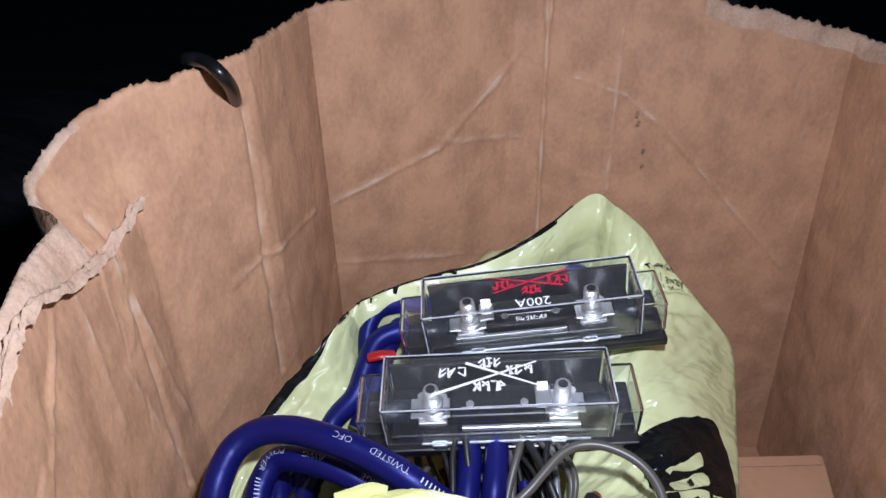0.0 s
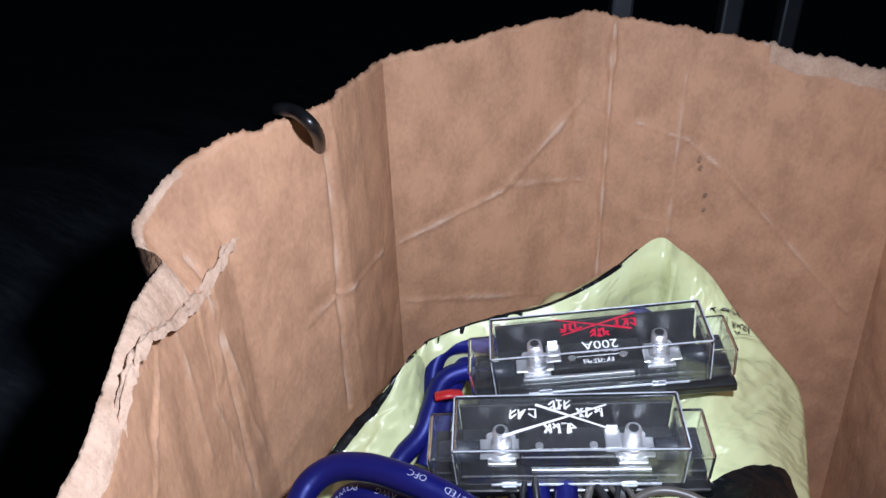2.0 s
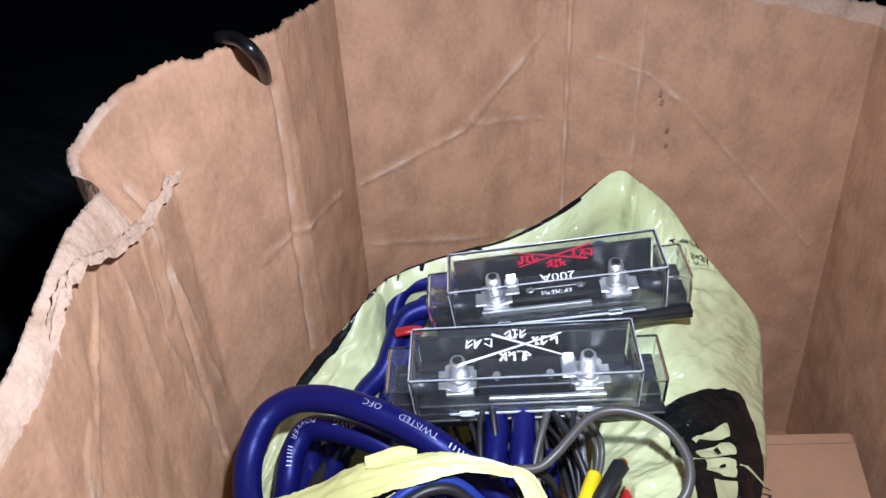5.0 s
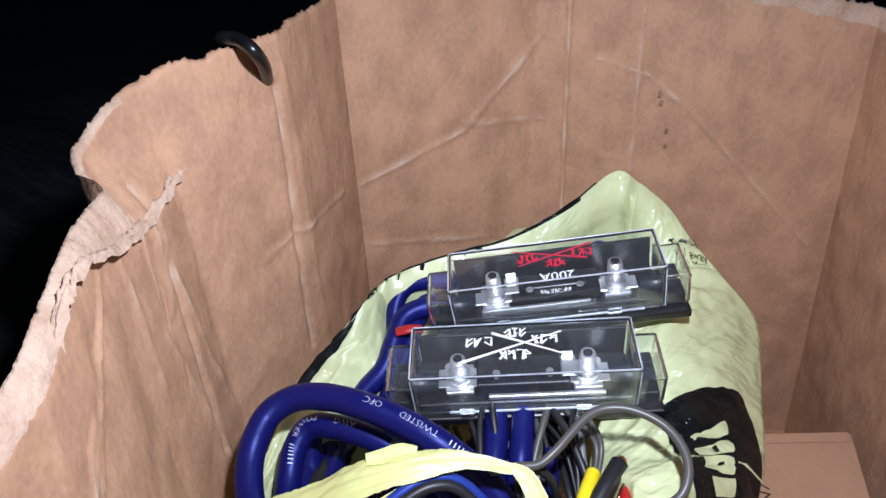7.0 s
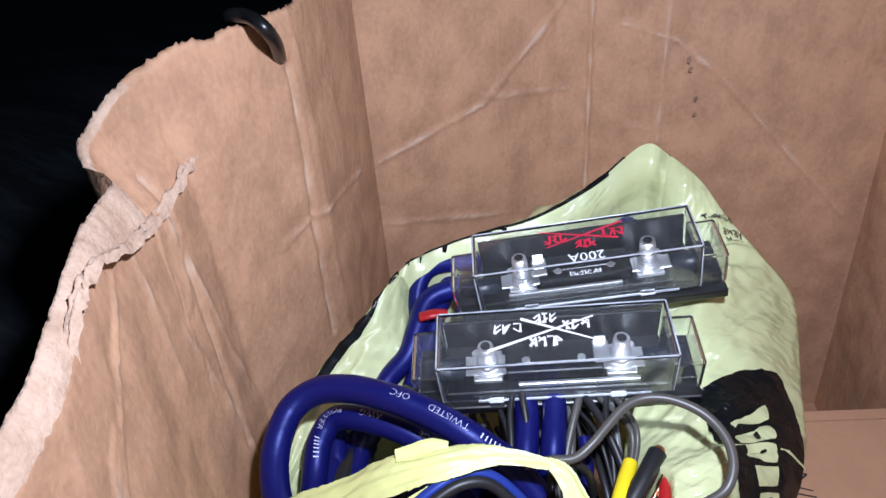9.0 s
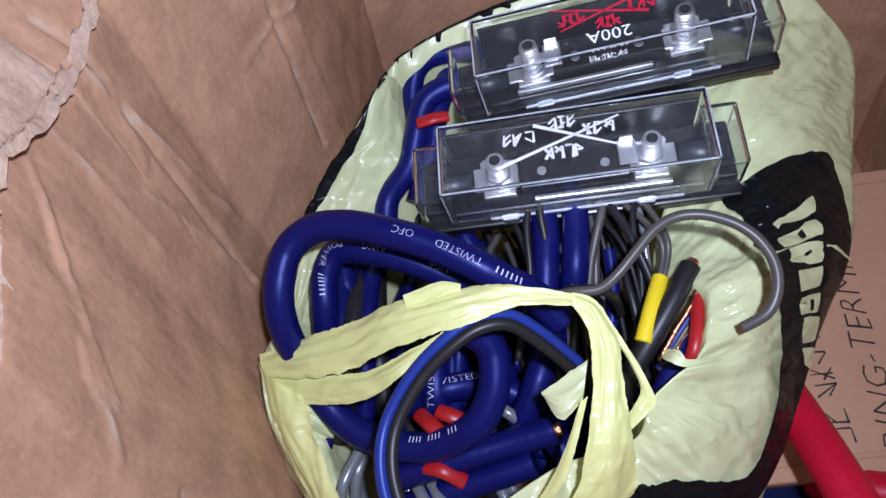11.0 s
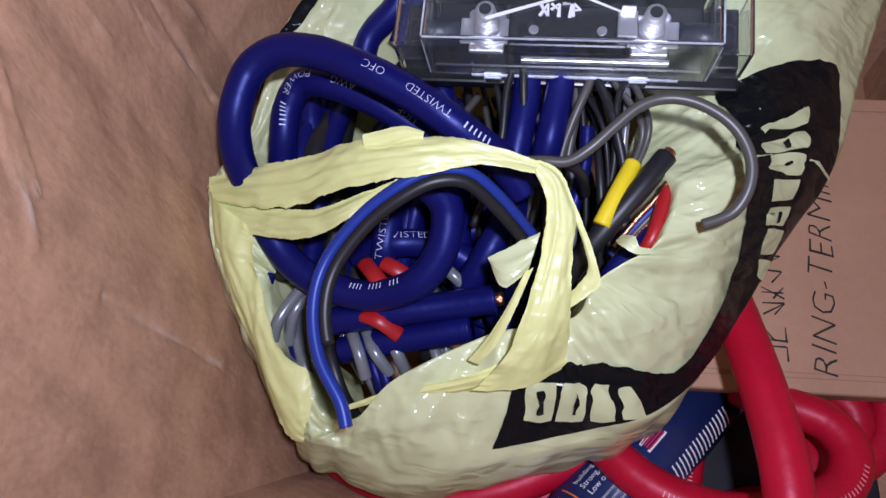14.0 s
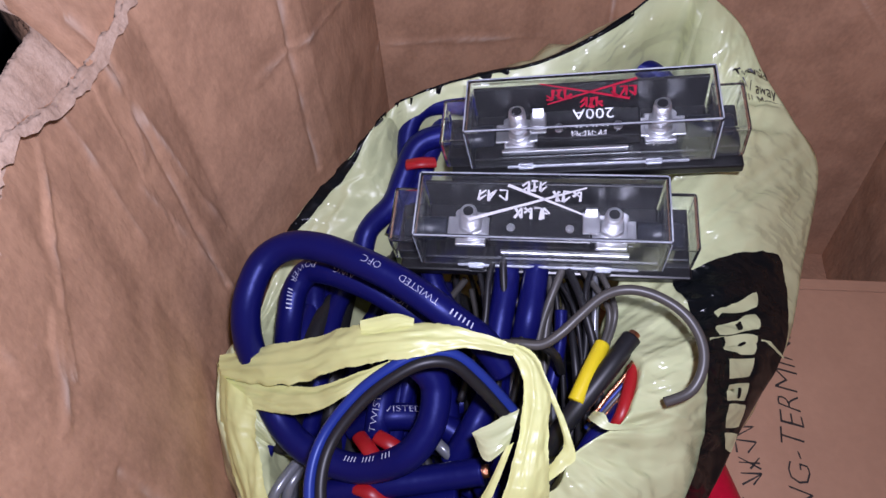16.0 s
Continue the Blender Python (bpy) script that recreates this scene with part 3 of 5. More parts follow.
    # added metal strip that imitates the glare on the cover's front flange
    part("glare_strip", rounded_box((lx * 0.52, 0.0025, 0.003), 0.0006, 2, (lit * lx * 0.1, -ly / 2 + 0.0055, z0 + 0.0075)), CHROME, ob, "nickel strip standing in for glare low on the cover")
    # clear ribs added low on the front face to imitate its bright lines
    for x, wide_, z in ((0.02, 0.78, 0.30), (-0.16, 0.40, 0.18), (0.26, 0.34, 0.14)):
        part("glint_rib", rounded_box((lx * wide_, 0.0008, 0.0007), 0.0002, 1, (lx * x, -ly / 2 - 0.0002, z0 + lz * z)), CLEAR, ob)
    for x, tall in ((-0.33, 0.34), (0.17, 0.42), (0.38, 0.34)):
        part("glint_rib", rounded_box((0.0007, 0.0008, lz * tall), 0.0002, 1, (lx * x, -ly / 2 - 0.0002, z0 + lz * (0.04 + tall / 2))), CLEAR, ob)
    for s in (-1, 1):
        part("latch", rounded_box((0.008, 0.0022, 0.008), 0.0006, 1, (s * lx * 0.26, -ly / 2 - 0.0014, z0 + 0.001)), CLEAR, ob)
    return ob


def flat_print(parent, flat, m, mat, name="printed_marking", label=""):
    vs, fs = flat
    return part(name, mesh_from(name, [m @ v for v in vs], fs, False), mat, parent, label)


def bars_mesh(rects):
    vs, fs = [], []
    for x0, y0, x1, y1, w in rects:
        d = Vector((x1 - x0, y1 - y0, 0))
        nrm = Vector((-d.y, d.x, 0)).normalized() * w / 2
        k = len(vs)
        a, b = Vector((x0, y0, 0)), Vector((x1, y1, 0))
        vs += [a - nrm, b - nrm * 0.5, b + nrm * 0.5, a + nrm]
        fs.append((k, k + 1, k + 2, k + 3))
    return vs, fs


R1 = Matrix(((0.996, 0.009, -0.085, 0.0319), (-0.027, 0.977, -0.211, 0.2834), (0.081, 0.212, 0.974, 0.234), (0, 0, 0, 1)))
R2 = Matrix(((0.989, -0.006, -0.150, 0.054), (-0.018, 0.988, -0.155, 0.3349), (0.149, 0.155, 0.977, 0.2574), (0, 0, 0, 1)))
S1, S2 = (0.1224, 0.0367, 0.0321), (0.1251, 0.0353, 0.032)
holder = fuse_holder(R1, S1, "clear-covered black fuse holder with white crossed emblem, resting on cables", BLACK, 1)


def scribble(words, height, stroke, seed=1):
    """Hand-drawn lettering as zigzags of plain strokes: x, y of each row's left end and its length."""
    out, r = [], random.Random(seed)
    for x, y, length in words:
        n_ = max(2, round(length / (height * 0.78)))
        for k in range(n_):
            left, wide_ = x + length * k / n_, length / n_ * 0.72
            upright = left + r.choice((0, 0.5, 1)) * wide_
            out.append((upright, y + r.uniform(-0.1, 0.05) * height, upright + r.uniform(-0.1, 0.2) * wide_, y + height, stroke * r.uniform(1.0, 1.3)))
            for _ in range(2):
                h0, h1 = r.choice((0, 0.5, 1)), r.choice((0, 0.5, 1))
                out.append((left, y + h0 * height, left + wide_, y + h1 * height, stroke * r.uniform(0.8, 1.2)))
    return out


emblem = [(-0.030, -0.011, 0.026, 0.008, 0.0018), (-0.012, 0.0088, 0.026, -0.0075, 0.0018)] + scribble([(-0.026, 0.0, 0.015), (0.010, 0.0, 0.014), (-0.005, 0.0055, 0.013), (-0.008, -0.0095, 0.018)], 0.0058, 0.0013)
flat_print(holder, bars_mesh(emblem), Matrix.Translation((-0.004, 0.002, S1[2] / 2 + 0.0002)), WHITE, label="white crossed emblem printed on the cover")
holder2 = fuse_holder(R2, S2, "clear-covered black fuse holder with red crossed emblem, lying behind another", BLACK, -1)
flip = Matrix.Rotation(radians(180), 4, "Z")
emblem2 = [(-0.024, -0.007, 0.020, 0.007, 0.0016), (-0.020, 0.006, 0.024, -0.007, 0.0016)] + scribble([(-0.023, -0.002, 0.013), (0.008, -0.002, 0.014), (-0.007, 0.004, 0.012)], 0.0060, 0.0015, 4)
flat_print(holder2, bars_mesh(emblem2), Matrix.Translation((0.000, 0.004, S2[2] / 2 + 0.0002)) @ flip, RED_PRINT, label="red crossed emblem printed on the cover")
top_of_fuse = -S2[2] / 2 + 0.0132
flat_print(holder2, letters("200A", 0.0100), Matrix.Translation((0.0135, 0.0085, top_of_fuse)) @ flip, WHITE, label="white rating 200A")
flat_print(holder2, bars_mesh(scribble([(-0.009, -0.001, 0.018)], 0.0032, 0.0006) + [(-0.018, -0.0035, 0.018, -0.0035, 0.0006)]), Matrix.Translation((0.0, -0.0055, top_of_fuse)) @ flip, WHITE)

# ---- the carrier bag ----
# Outer crest of the bag and the edge of its mouth, in pairs round the bag.
CREST = [
    (-0.1272, 0.2078, 0.18), (-0.1228, 0.1876, 0.17), (-0.1103, 0.163, 0.15), (-0.0954, 0.1398, 0.14), (-0.0758, 0.1137, 0.126), (-0.0569, 0.1065, 0.122), (-0.0214, 0.0987, 0.122), (0.0147, 0.1091, 0.14),
    (0.0537, 0.1214, 0.149), (0.0777, 0.1295, 0.154), (0.0995, 0.1487, 0.159), (0.1226, 0.1857, 0.165), (0.1413, 0.2196, 0.175), (0.1629, 0.2518, 0.185), (0.1817, 0.3027, 0.185), (0.1959, 0.3612, 0.205),
    (0.1742, 0.3709, 0.232), (0.1533, 0.3853, 0.253), (0.1378, 0.4017, 0.272), (0.1141, 0.3984, 0.292), (0.0998, 0.4071, 0.295), (0.0659, 0.3863, 0.278), (0.0287, 0.369, 0.265), (-0.0109, 0.3652, 0.255),
    (-0.0501, 0.3524, 0.245), (-0.0767, 0.3251, 0.225), (-0.1047, 0.3022, 0.2), (-0.1133, 0.243, 0.19), (-0.1256, 0.2225, 0.185),
]
MOUTH = [
    (-0.0967, 0.1871, 0.166), (-0.0978, 0.1822, 0.158), (-0.0897, 0.1526, 0.148), (-0.0741, 0.1412, 0.146), (-0.0649, 0.1236, 0.142), (-0.048, 0.1224, 0.150), (-0.0302, 0.1369, 0.17), (0.0065, 0.1563, 0.18),
    (0.025, 0.1592, 0.19), (0.0423, 0.1618, 0.2), (0.0475, 0.1705, 0.215), (0.0570, 0.1775, 0.22), (0.0700, 0.187, 0.222), (0.0785, 0.2105, 0.222), (0.0735, 0.2260, 0.214),
    (0.068, 0.2520, 0.200), (0.1075, 0.3346, 0.225), (0.126, 0.3585, 0.225), (0.1236, 0.3724, 0.23), (0.1156, 0.4017, 0.225), (0.1084, 0.4637, 0.21), (0.0724, 0.4593, 0.205), (0.0264, 0.4344, 0.205),
    (-0.012, 0.4038, 0.21), (-0.0456, 0.3656, 0.215), (-0.0537, 0.3228, 0.2), (-0.0786, 0.2934, 0.19), (-0.1078, 0.2426, 0.18), (-0.1086, 0.2157, 0.185),
]
NB = len(CREST)
BAG_C = Vector((0.04, 0.25, 0.0))
crest, mouth = spline(CREST, 580, True), spline(MOUTH, 580, True)


def bag_point(u, v):
    """u: place round the bag in pairs; v: 0 at the mouth, 1 at the crest, then down the outside; below 0 into the bag."""
    i = (u / NB * 580) % 580
    k, f = int(i), i - int(i)
    a = Vector(mouth[k]).lerp(Vector(mouth[(k + 1) % 580]), f)
    b = Vector(crest[k]).lerp(Vector(crest[(k + 1) % 580]), f)
    inward = (BAG_C - a)
    inward.z = 0
    if v < 0:
        return a + inward * (-v * 0.12) + Vector((0, 0, 0.06 * v))
    if v <= 1:
        p = a.lerp(b, v)
        swell = (a - b).length * 0.09
        p.z += swell * math.sin(v * math.pi)
        w = math.sin(min(1, v * 1.0) * math.pi) ** 0.5
        near = noise.voronoi((p.x * 38 + 0.6 * noise.noise(p * 30), p.y * 38, 2.0))[0]
        fine = noise.voronoi((p.x * 95, p.y * 95 + noise.noise(p * 60), 5.0))[0]
        p.z += w * (0.006 * noise.noise((u * 1.3, v * 2.0, 4)) + 0.0016 * noise.noise((u * 4, v * 6, 4)) + 0.006 * (0.3 - abs(noise.noise((u * 1.9 + v * 1.4, v * 0.9, 8)))) + 0.003 * (0.3 - abs(noise.noise((u * 4.2 - v * 1.6, v * 1.5, 15)))) + 0.0010 * max(0.0, 1 - (near[1] - near[0]) / 0.3) + 0.0003 * max(0.0, 1 - (fine[1] - fine[0]) / 0.3))
        return p
    w = v - 1
    out = b - BAG_C
    out.z = 0
    drop = b.z - 0.012
    p = b + out * (0.05 * math.sin(min(1, w * 1.4) * math.pi) - 0.12 * w * w) - Vector((0, 0, drop * w))
    p += out.normalized() * 0.004 * noise.noise((u * 2.2, w * 3, 12)) * min(1, w * 8)
    return p


def bag_normal(u, v):
    e = 0.01
    n_ = (bag_point(u + e, v) - bag_point(u - e, v)).cross(bag_point(u, v + e) - bag_point(u, v - e))
    n_.normalize()
    return n_ if n_.z > 0 else -n_


bag = thing("carrier_bag", (0.04, 0.25, 0.0), "crumpled pale yellow-green plastic carrier bag full of cables, black print", "bag")
VS = [-1, -0.6, -0.3, -0.12, 0] + [i / 48 for i in range(1, 49)] + [1 + i / 10 for i in range(1, 11)]
NU = 580
verts = [bag_point(i * NB / NU, v) for i in range(NU) for v in VS]
faces = []
for i in range(NU):
    for j in range(len(VS) - 1):
        a, b = i * len(VS) + j, ((i + 1) % NU) * len(VS) + j
        faces.append((a, b, b + 1, a + 1))
part("bag_body", mesh_from("bag_body", local(bag, verts), faces), BAG, bag)


def bag_patch(name, u0, u1, low, high, mat, parent, lift=0.0012, nu=60, nv=14, label="", lean=0.0):
    """A printed area that follows the bag's surface between two edges given as functions of u."""
    verts, faces = [], []
    for i in range(nu + 1):
        u = u0 + (u1 - u0) * i / nu
        for j in range(nv + 1):
            v = low(u) + (high(u) - low(u)) * j / nv
            w = u + lean * (0.6 - j / nv) * (i / nu) ** 8 + 0.8 * lean * (0.5 - j / nv) * (1 - i / nu) ** 8
            verts.append(bag_point(w, v) + bag_normal(w, v) * lift)
    for i in range(nu):
        for j in range(nv):
            k = i * (nv + 1) + j
            faces.append((k, k + nv + 1, k + nv + 2, k + 1))
    return part(name, mesh_from(name, local(parent, verts), faces), mat, parent, label)


def steps(xs, ys):
    return lambda u: float(np.interp(u, xs, ys))


LOW = steps([7.0, 7.4, 8.05, 8.9, 9.4, 9.9, 10.2, 10.6, 11.05, 11.55, 12.05, 12.55, 13.25, 14.05, 14.7], [0.34, 0.34, 0.36, 0.40, 0.60, 0.81, 0.84, 0.82, 0.76, 0.68, 0.54, 0.40, 0.31, 0.28, 0.25])
HIGH = steps([7.0, 7.3, 7.7, 8.65, 9.35, 9.9, 10.5, 11.15, 12.3, 12.9, 13.35, 13.85, 14.15, 14.35, 14.45], [0.84, 0.88, 0.89, 0.90, 0.94, 0.97, 1.0, 1.03, 1.03, 0.97, 0.93, 0.88, 0.83, 0.80, 0.77])
print_area = bag_patch("black_print", 7.22, 14.42, LOW, HIGH, INK, bag, nu=240, nv=24, lean=0.5, label="black printed panel round the bag")


# ---- the bag's handle: folded ribbons of film ----
def ribbon(points, seed, name="handle", mat=HANDLE, fold=0.05, parent=bag, n=150, tilt=(0, -0.35, 1)):
    """points: x, y, z and half width."""
    rows = spline(points, n)
    path, half = rows[:, :3], rows[:, 3]
    tan, side, top = frames(path, tilt)
    arc = np.concatenate([[0], np.cumsum(np.linalg.norm(np.diff(path, axis=0), axis=1))]) * 520
    verts, faces, m = [], [], 21
    for k_, i in zip(arc, range(n)):
        for j in range(m):
            a = (j / (m - 1) - 0.5) * 2
            w_ = half[i] / 0.008
            h = -fold * half[i] * a * a + w_ * (0.0016 * noise.noise((k_ * 0.05, a * 1.2, seed)) + 0.0016 * (0.5 - abs(noise.noise((k_ * 0.06 + a * 0.9, a * 1.3, seed + 3)))) + 0.0005 * (0.5 - abs(noise.noise((k_ * 0.16 - a, a * 2.2, seed + 5)))))
            edge = 1 + 0.2 * noise.noise((k_ * 0.12, a * 0.4, seed + 7)) + 0.1 * noise.noise((k_ * 0.4, a, seed + 9))
            verts.append(path[i] + side[i] * (a * half[i] * edge) + top[i] * h)
    for i in range(n - 1):
        for j in range(m - 1):
            k = i * m + j
            faces.append((k, k + m, k + m + 1, k + 1))
    return part(name, mesh_from(name, local(parent, verts), faces), mat, parent)


def wide(pts, halves):
    return [(*p, h) for p, h in zip(pts, halves)]


def band(a, b, seed, name="handle", mat=HANDLE, n=130, m=19):
    """Pleated film between two edges."""
    one, two = spline(a, n), spline(b, n)
    tan = np.gradient((one + two) / 2, axis=0)
    up = np.cross(two - one, tan)
    up /= np.linalg.norm(up, axis=1)[:, None] + 1e-12
    up[up[:, 2] < 0] *= -1
    arc = np.concatenate([[0], np.cumsum(np.linalg.norm(np.diff((one + two) / 2, axis=0), axis=1))])
    verts = []
    for i in range(n):
        wide_ = float(np.linalg.norm(two[i] - one[i]))
        for j in range(m):
            f = j / (m - 1)
            rim = (0.05 * noise.noise((arc[i] * 130, seed, f * 2)) + 0.03 * noise.noise((arc[i] * 420, seed, f * 2))) * abs(2 * f - 1) ** 2
            pleat = 0.5 - abs(noise.noise((arc[i] * 22 + f * 1.1, f * 3.4, seed))) + 0.5 * (0.5 - abs(noise.noise((arc[i] * 55, f * 7, seed + 3))))
            h = 0.13 * wide_ * math.sin(math.pi * f) + min(wide_, 0.016) * 0.16 * pleat
            verts.append(one[i] + (two[i] - one[i]) * (f + rim) + up[i] * h)
    faces = [(i * m + j, (i + 1) * m + j, (i + 1) * m + j + 1, i * m + j + 1) for i in range(n - 1) for j in range(m - 1)]
    return part(name, mesh_from(name, local(bag, verts), faces), mat, bag)


# over the mouth, its second strand, down the side, and down to the front with its torn strands
band([(-0.127, 0.2205, 0.186), (-0.1005, 0.2197, 0.2), (-0.0726, 0.2172, 0.216), (-0.0496, 0.2163, 0.232), (-0.0307, 0.2136, 0.24), (-0.0135, 0.2134, 0.243), (0.0034, 0.2107, 0.244), (0.0219, 0.2073, 0.241)],
     [(-0.1225, 0.2089, 0.184), (-0.0977, 0.2009, 0.196), (-0.075, 0.1979, 0.208), (-0.0574, 0.1978, 0.222), (-0.0376, 0.1972, 0.234), (-0.0203, 0.1978, 0.24), (-0.0002, 0.2036, 0.241), (0.0205, 0.2037, 0.238)], 1)
band([(-0.1242, 0.2157, 0.182), (-0.1007, 0.205, 0.19), (-0.0795, 0.1996, 0.2), (-0.0645, 0.1963, 0.21), (-0.0485, 0.1972, 0.222), (-0.0326, 0.1986, 0.234)],
     [(-0.1191, 0.1977, 0.176), (-0.0992, 0.1923, 0.186), (-0.0805, 0.1872, 0.196), (-0.0657, 0.186, 0.205), (-0.0502, 0.1893, 0.218), (-0.0299, 0.1995, 0.232)], 2)
band([(-0.1296, 0.2194, 0.18), (-0.1246, 0.1978, 0.172), (-0.1136, 0.1729, 0.16), (-0.0991, 0.1502, 0.15), (-0.0894, 0.1292, 0.142), (-0.0795, 0.1137, 0.136), (-0.0715, 0.1117, 0.136)],
     [(-0.1004, 0.1955, 0.186), (-0.1003, 0.1865, 0.182), (-0.0963, 0.1741, 0.174), (-0.0909, 0.1583, 0.168), (-0.0816, 0.1454, 0.162), (-0.0705, 0.1386, 0.158), (-0.0678, 0.124, 0.15)], 5)
band([(0.0214, 0.2078, 0.241), (0.0299, 0.2045, 0.238), (0.037, 0.191, 0.232), (0.0367, 0.1788, 0.226), (0.037, 0.1719, 0.221), (0.0384, 0.1637, 0.213), (0.0392, 0.1559, 0.203), (0.0398, 0.1451, 0.185)],
     [(0.0205, 0.2031, 0.239), (0.0249, 0.1938, 0.236), (0.0254, 0.1829, 0.23), (0.0242, 0.1719, 0.224), (0.0212, 0.1598, 0.214), (0.0173, 0.1478, 0.202), (0.0115, 0.1406, 0.19), (0.0037, 0.1345, 0.178)], 3)
band([(0.0299, 0.2051, 0.237), (0.0395, 0.1899, 0.23), (0.049, 0.1717, 0.218), (0.0452, 0.1661, 0.213), (0.039, 0.1619, 0.207)],
     [(0.0286, 0.2025, 0.236), (0.0369, 0.1902, 0.229), (0.0441, 0.1756, 0.219), (0.0415, 0.1705, 0.214), (0.0383, 0.1675, 0.208)], 8, m=9)
band([(0.023, 0.1726, 0.221), (0.017, 0.1575, 0.207), (0.0114, 0.1476, 0.196), (0.006, 0.1424, 0.186)],
     [(0.0199, 0.171, 0.22), (0.0142, 0.16, 0.206), (0.0082, 0.1516, 0.195), (0.0007, 0.1445, 0.184)], 9, m=9)
band([(0.0386, 0.153, 0.19), (0.019, 0.1462, 0.186), (0.0009, 0.1399, 0.178), (-0.0158, 0.136, 0.17), (-0.0355, 0.1324, 0.163), (-0.0522, 0.1261, 0.157)],
     [(0.0403, 0.1445, 0.184), (0.0207, 0.1399, 0.176), (0.0013, 0.1357, 0.168), (-0.0163, 0.1329, 0.162), (-0.0361, 0.1297, 0.157), (-0.0507, 0.1249, 0.154)], 10, "folded_hem")
band([(0.0054, 0.1782, 0.214), (0.0156, 0.1827, 0.218), (0.0251, 0.1874, 0.222)], [(0.0064, 0.1773, 0.212), (0.0124, 0.1676, 0.21), (0.0215, 0.1737, 0.214)], 4, "torn_flap", BAG, 50)
ribbon(wide([(-0.0467, 0.2124, 0.238), (-0.039, 0.2129, 0.24), (-0.0302, 0.2136, 0.243), (-0.0227, 0.2127, 0.244)], [0.003, 0.0035, 0.0035, 0.002]), 6, "torn_flap")


def bag_uv(x, y, u, v):
    """Where on the bag's upper surface the point straight above or below x, y lies."""
    best = min(((bag_point(u + a * 0.2, b * 0.08).xy - Vector((x, y))).length, u + a * 0.2, b * 0.08) for a in range(-8, 9) for b in range(1, 13))
    u, v = best[1], best[2]
    for _ in range(5):
        p, e = bag_point(u, v), 0.01
        a, b = (bag_point(u + e, v) - p) / e, (bag_point(u, v + e) - p) / e
        det = a.x * b.y - a.y * b.x or 1e-9
        dx, dy = x - p.x, y - p.y
        u += max(-0.15, min(0.15, (dx * b.y - dy * b.x) / det))
        v = max(0.02, min(1.0, v + max(-0.06, min(0.06, (a.x * dy - a.y * dx) / det))))
    return u, v


def lay(flat_points, faces, guess, mat, lift=0.0021, name="printed_marking", label=""):
    out = []
    for x, y in flat_points:
        u, v = bag_uv(x, y, *guess)
        out.append(bag_point(u, v) + bag_normal(u, v) * lift)
    return part(name, mesh_from(name, local(bag, out), faces), mat, bag, label)


def block(c0, c1, c2, c3, guess, mat=PALE, n=6):
    """A plain printed block with four given corners, laid on the bag."""
    pts = []
    for i in range(n + 1):
        for j in range(n + 1):
            p = Vector(c0).lerp(Vector(c1), i / n).lerp(Vector(c3).lerp(Vector(c2), i / n), j / n)
            pts.append((p.x, p.y))
    lay(pts, [(i * (n + 1) + j, (i + 1) * (n + 1) + j, (i + 1) * (n + 1) + j + 1, i * (n + 1) + j + 1) for i in range(n) for j in range(n)], guess, mat)


def printed_block(corners, mat=PALE, lift=0.0021, n=8, soft=0.07):
    """A plain rounded block printed on the bag; its corners are given as u, v on the bag's surface."""
    pts, faces = [], []
    for i in range(n + 1):
        for j in range(n + 1):
            a, b = i / n * 2 - 1, j / n * 2 - 1
            a, b = a * (1 - soft * b * b * abs(a) ** 3), b * (1 - soft * a * a * abs(b) ** 3)
            q = Vector(corners[0]).lerp(Vector(corners[1]), (a + 1) / 2).lerp(Vector(corners[3]).lerp(Vector(corners[2]), (a + 1) / 2), (b + 1) / 2)
            pts.append(bag_point(q.x, q.y) + bag_normal(q.x, q.y) * lift)
    faces = [(i * (n + 1) + j, (i + 1) * (n + 1) + j, (i + 1) * (n + 1) + j + 1, i * (n + 1) + j + 1) for i in range(n) for j in range(n)]
    return part("printed_marking", mesh_from("printed_marking", local(bag, pts), faces), mat, bag)


# the big pale print in the black panel, as plain blocks, some with a slot
for corners, slot in (
    (((13.75, 0.42), (13.8, 0.64), (13.6, 0.66), (13.6, 0.42)), 0),
    (((13.45, 0.42), (13.45, 0.66), (13.15, 0.70), (13.2, 0.42)), 0.3),
    (((13.1, 0.46), (13.1, 0.68), (12.83, 0.70), (12.85, 0.48)), 0.35),
    (((12.77, 0.52), (12.77, 0.72), (12.5, 0.76), (12.45, 0.60)), 0),
    (((12.36, 0.63), (12.4, 0.80), (12.08, 0.86), (12.08, 0.70)), 0.25),
    (((11.97, 0.74), (12.0, 0.90), (11.72, 0.94), (11.68, 0.82)), 0),
    (((11.6, 0.84), (11.62, 0.97), (11.38, 0.99), (11.4, 0.92)), 0),
    (((7.55, 0.45), (7.95, 0.49), (7.75, 0.74), (7.4, 0.70)), 0.36),
    (((8.05, 0.51), (8.45, 0.54), (8.15, 0.80), (7.8, 0.76)), 0.36),
    (((8.58, 0.54), (8.8, 0.57), (8.62, 0.86), (8.25, 0.82)), 0),
    (((9.0, 0.63), (9.15, 0.66), (9.15, 0.92), (8.8, 0.87)), 0),
):
    mid = sum((Vector(c) for c in corners), Vector((0, 0))) / 4
    printed_block([mid.lerp(Vector(c), 1.08) for c in corners])
    if slot:
        a, b, c, d = (Vector(q) for q in corners)
        ends = mid.lerp((a + b) / 2, 0.6), mid.lerp((c + d) / 2, 0.6)
        across = (b - a) * slot * 0.28
        printed_block([ends[0] - across, ends[0] + across, ends[1] + across, ends[1] - across], INK, 0.0030, 5)
block((0.109, 0.2285, 0.222), (0.1195, 0.2344, 0.216), (0.1194, 0.2335, 0.216), (0.109, 0.2274, 0.222), (13.3, 0.4))
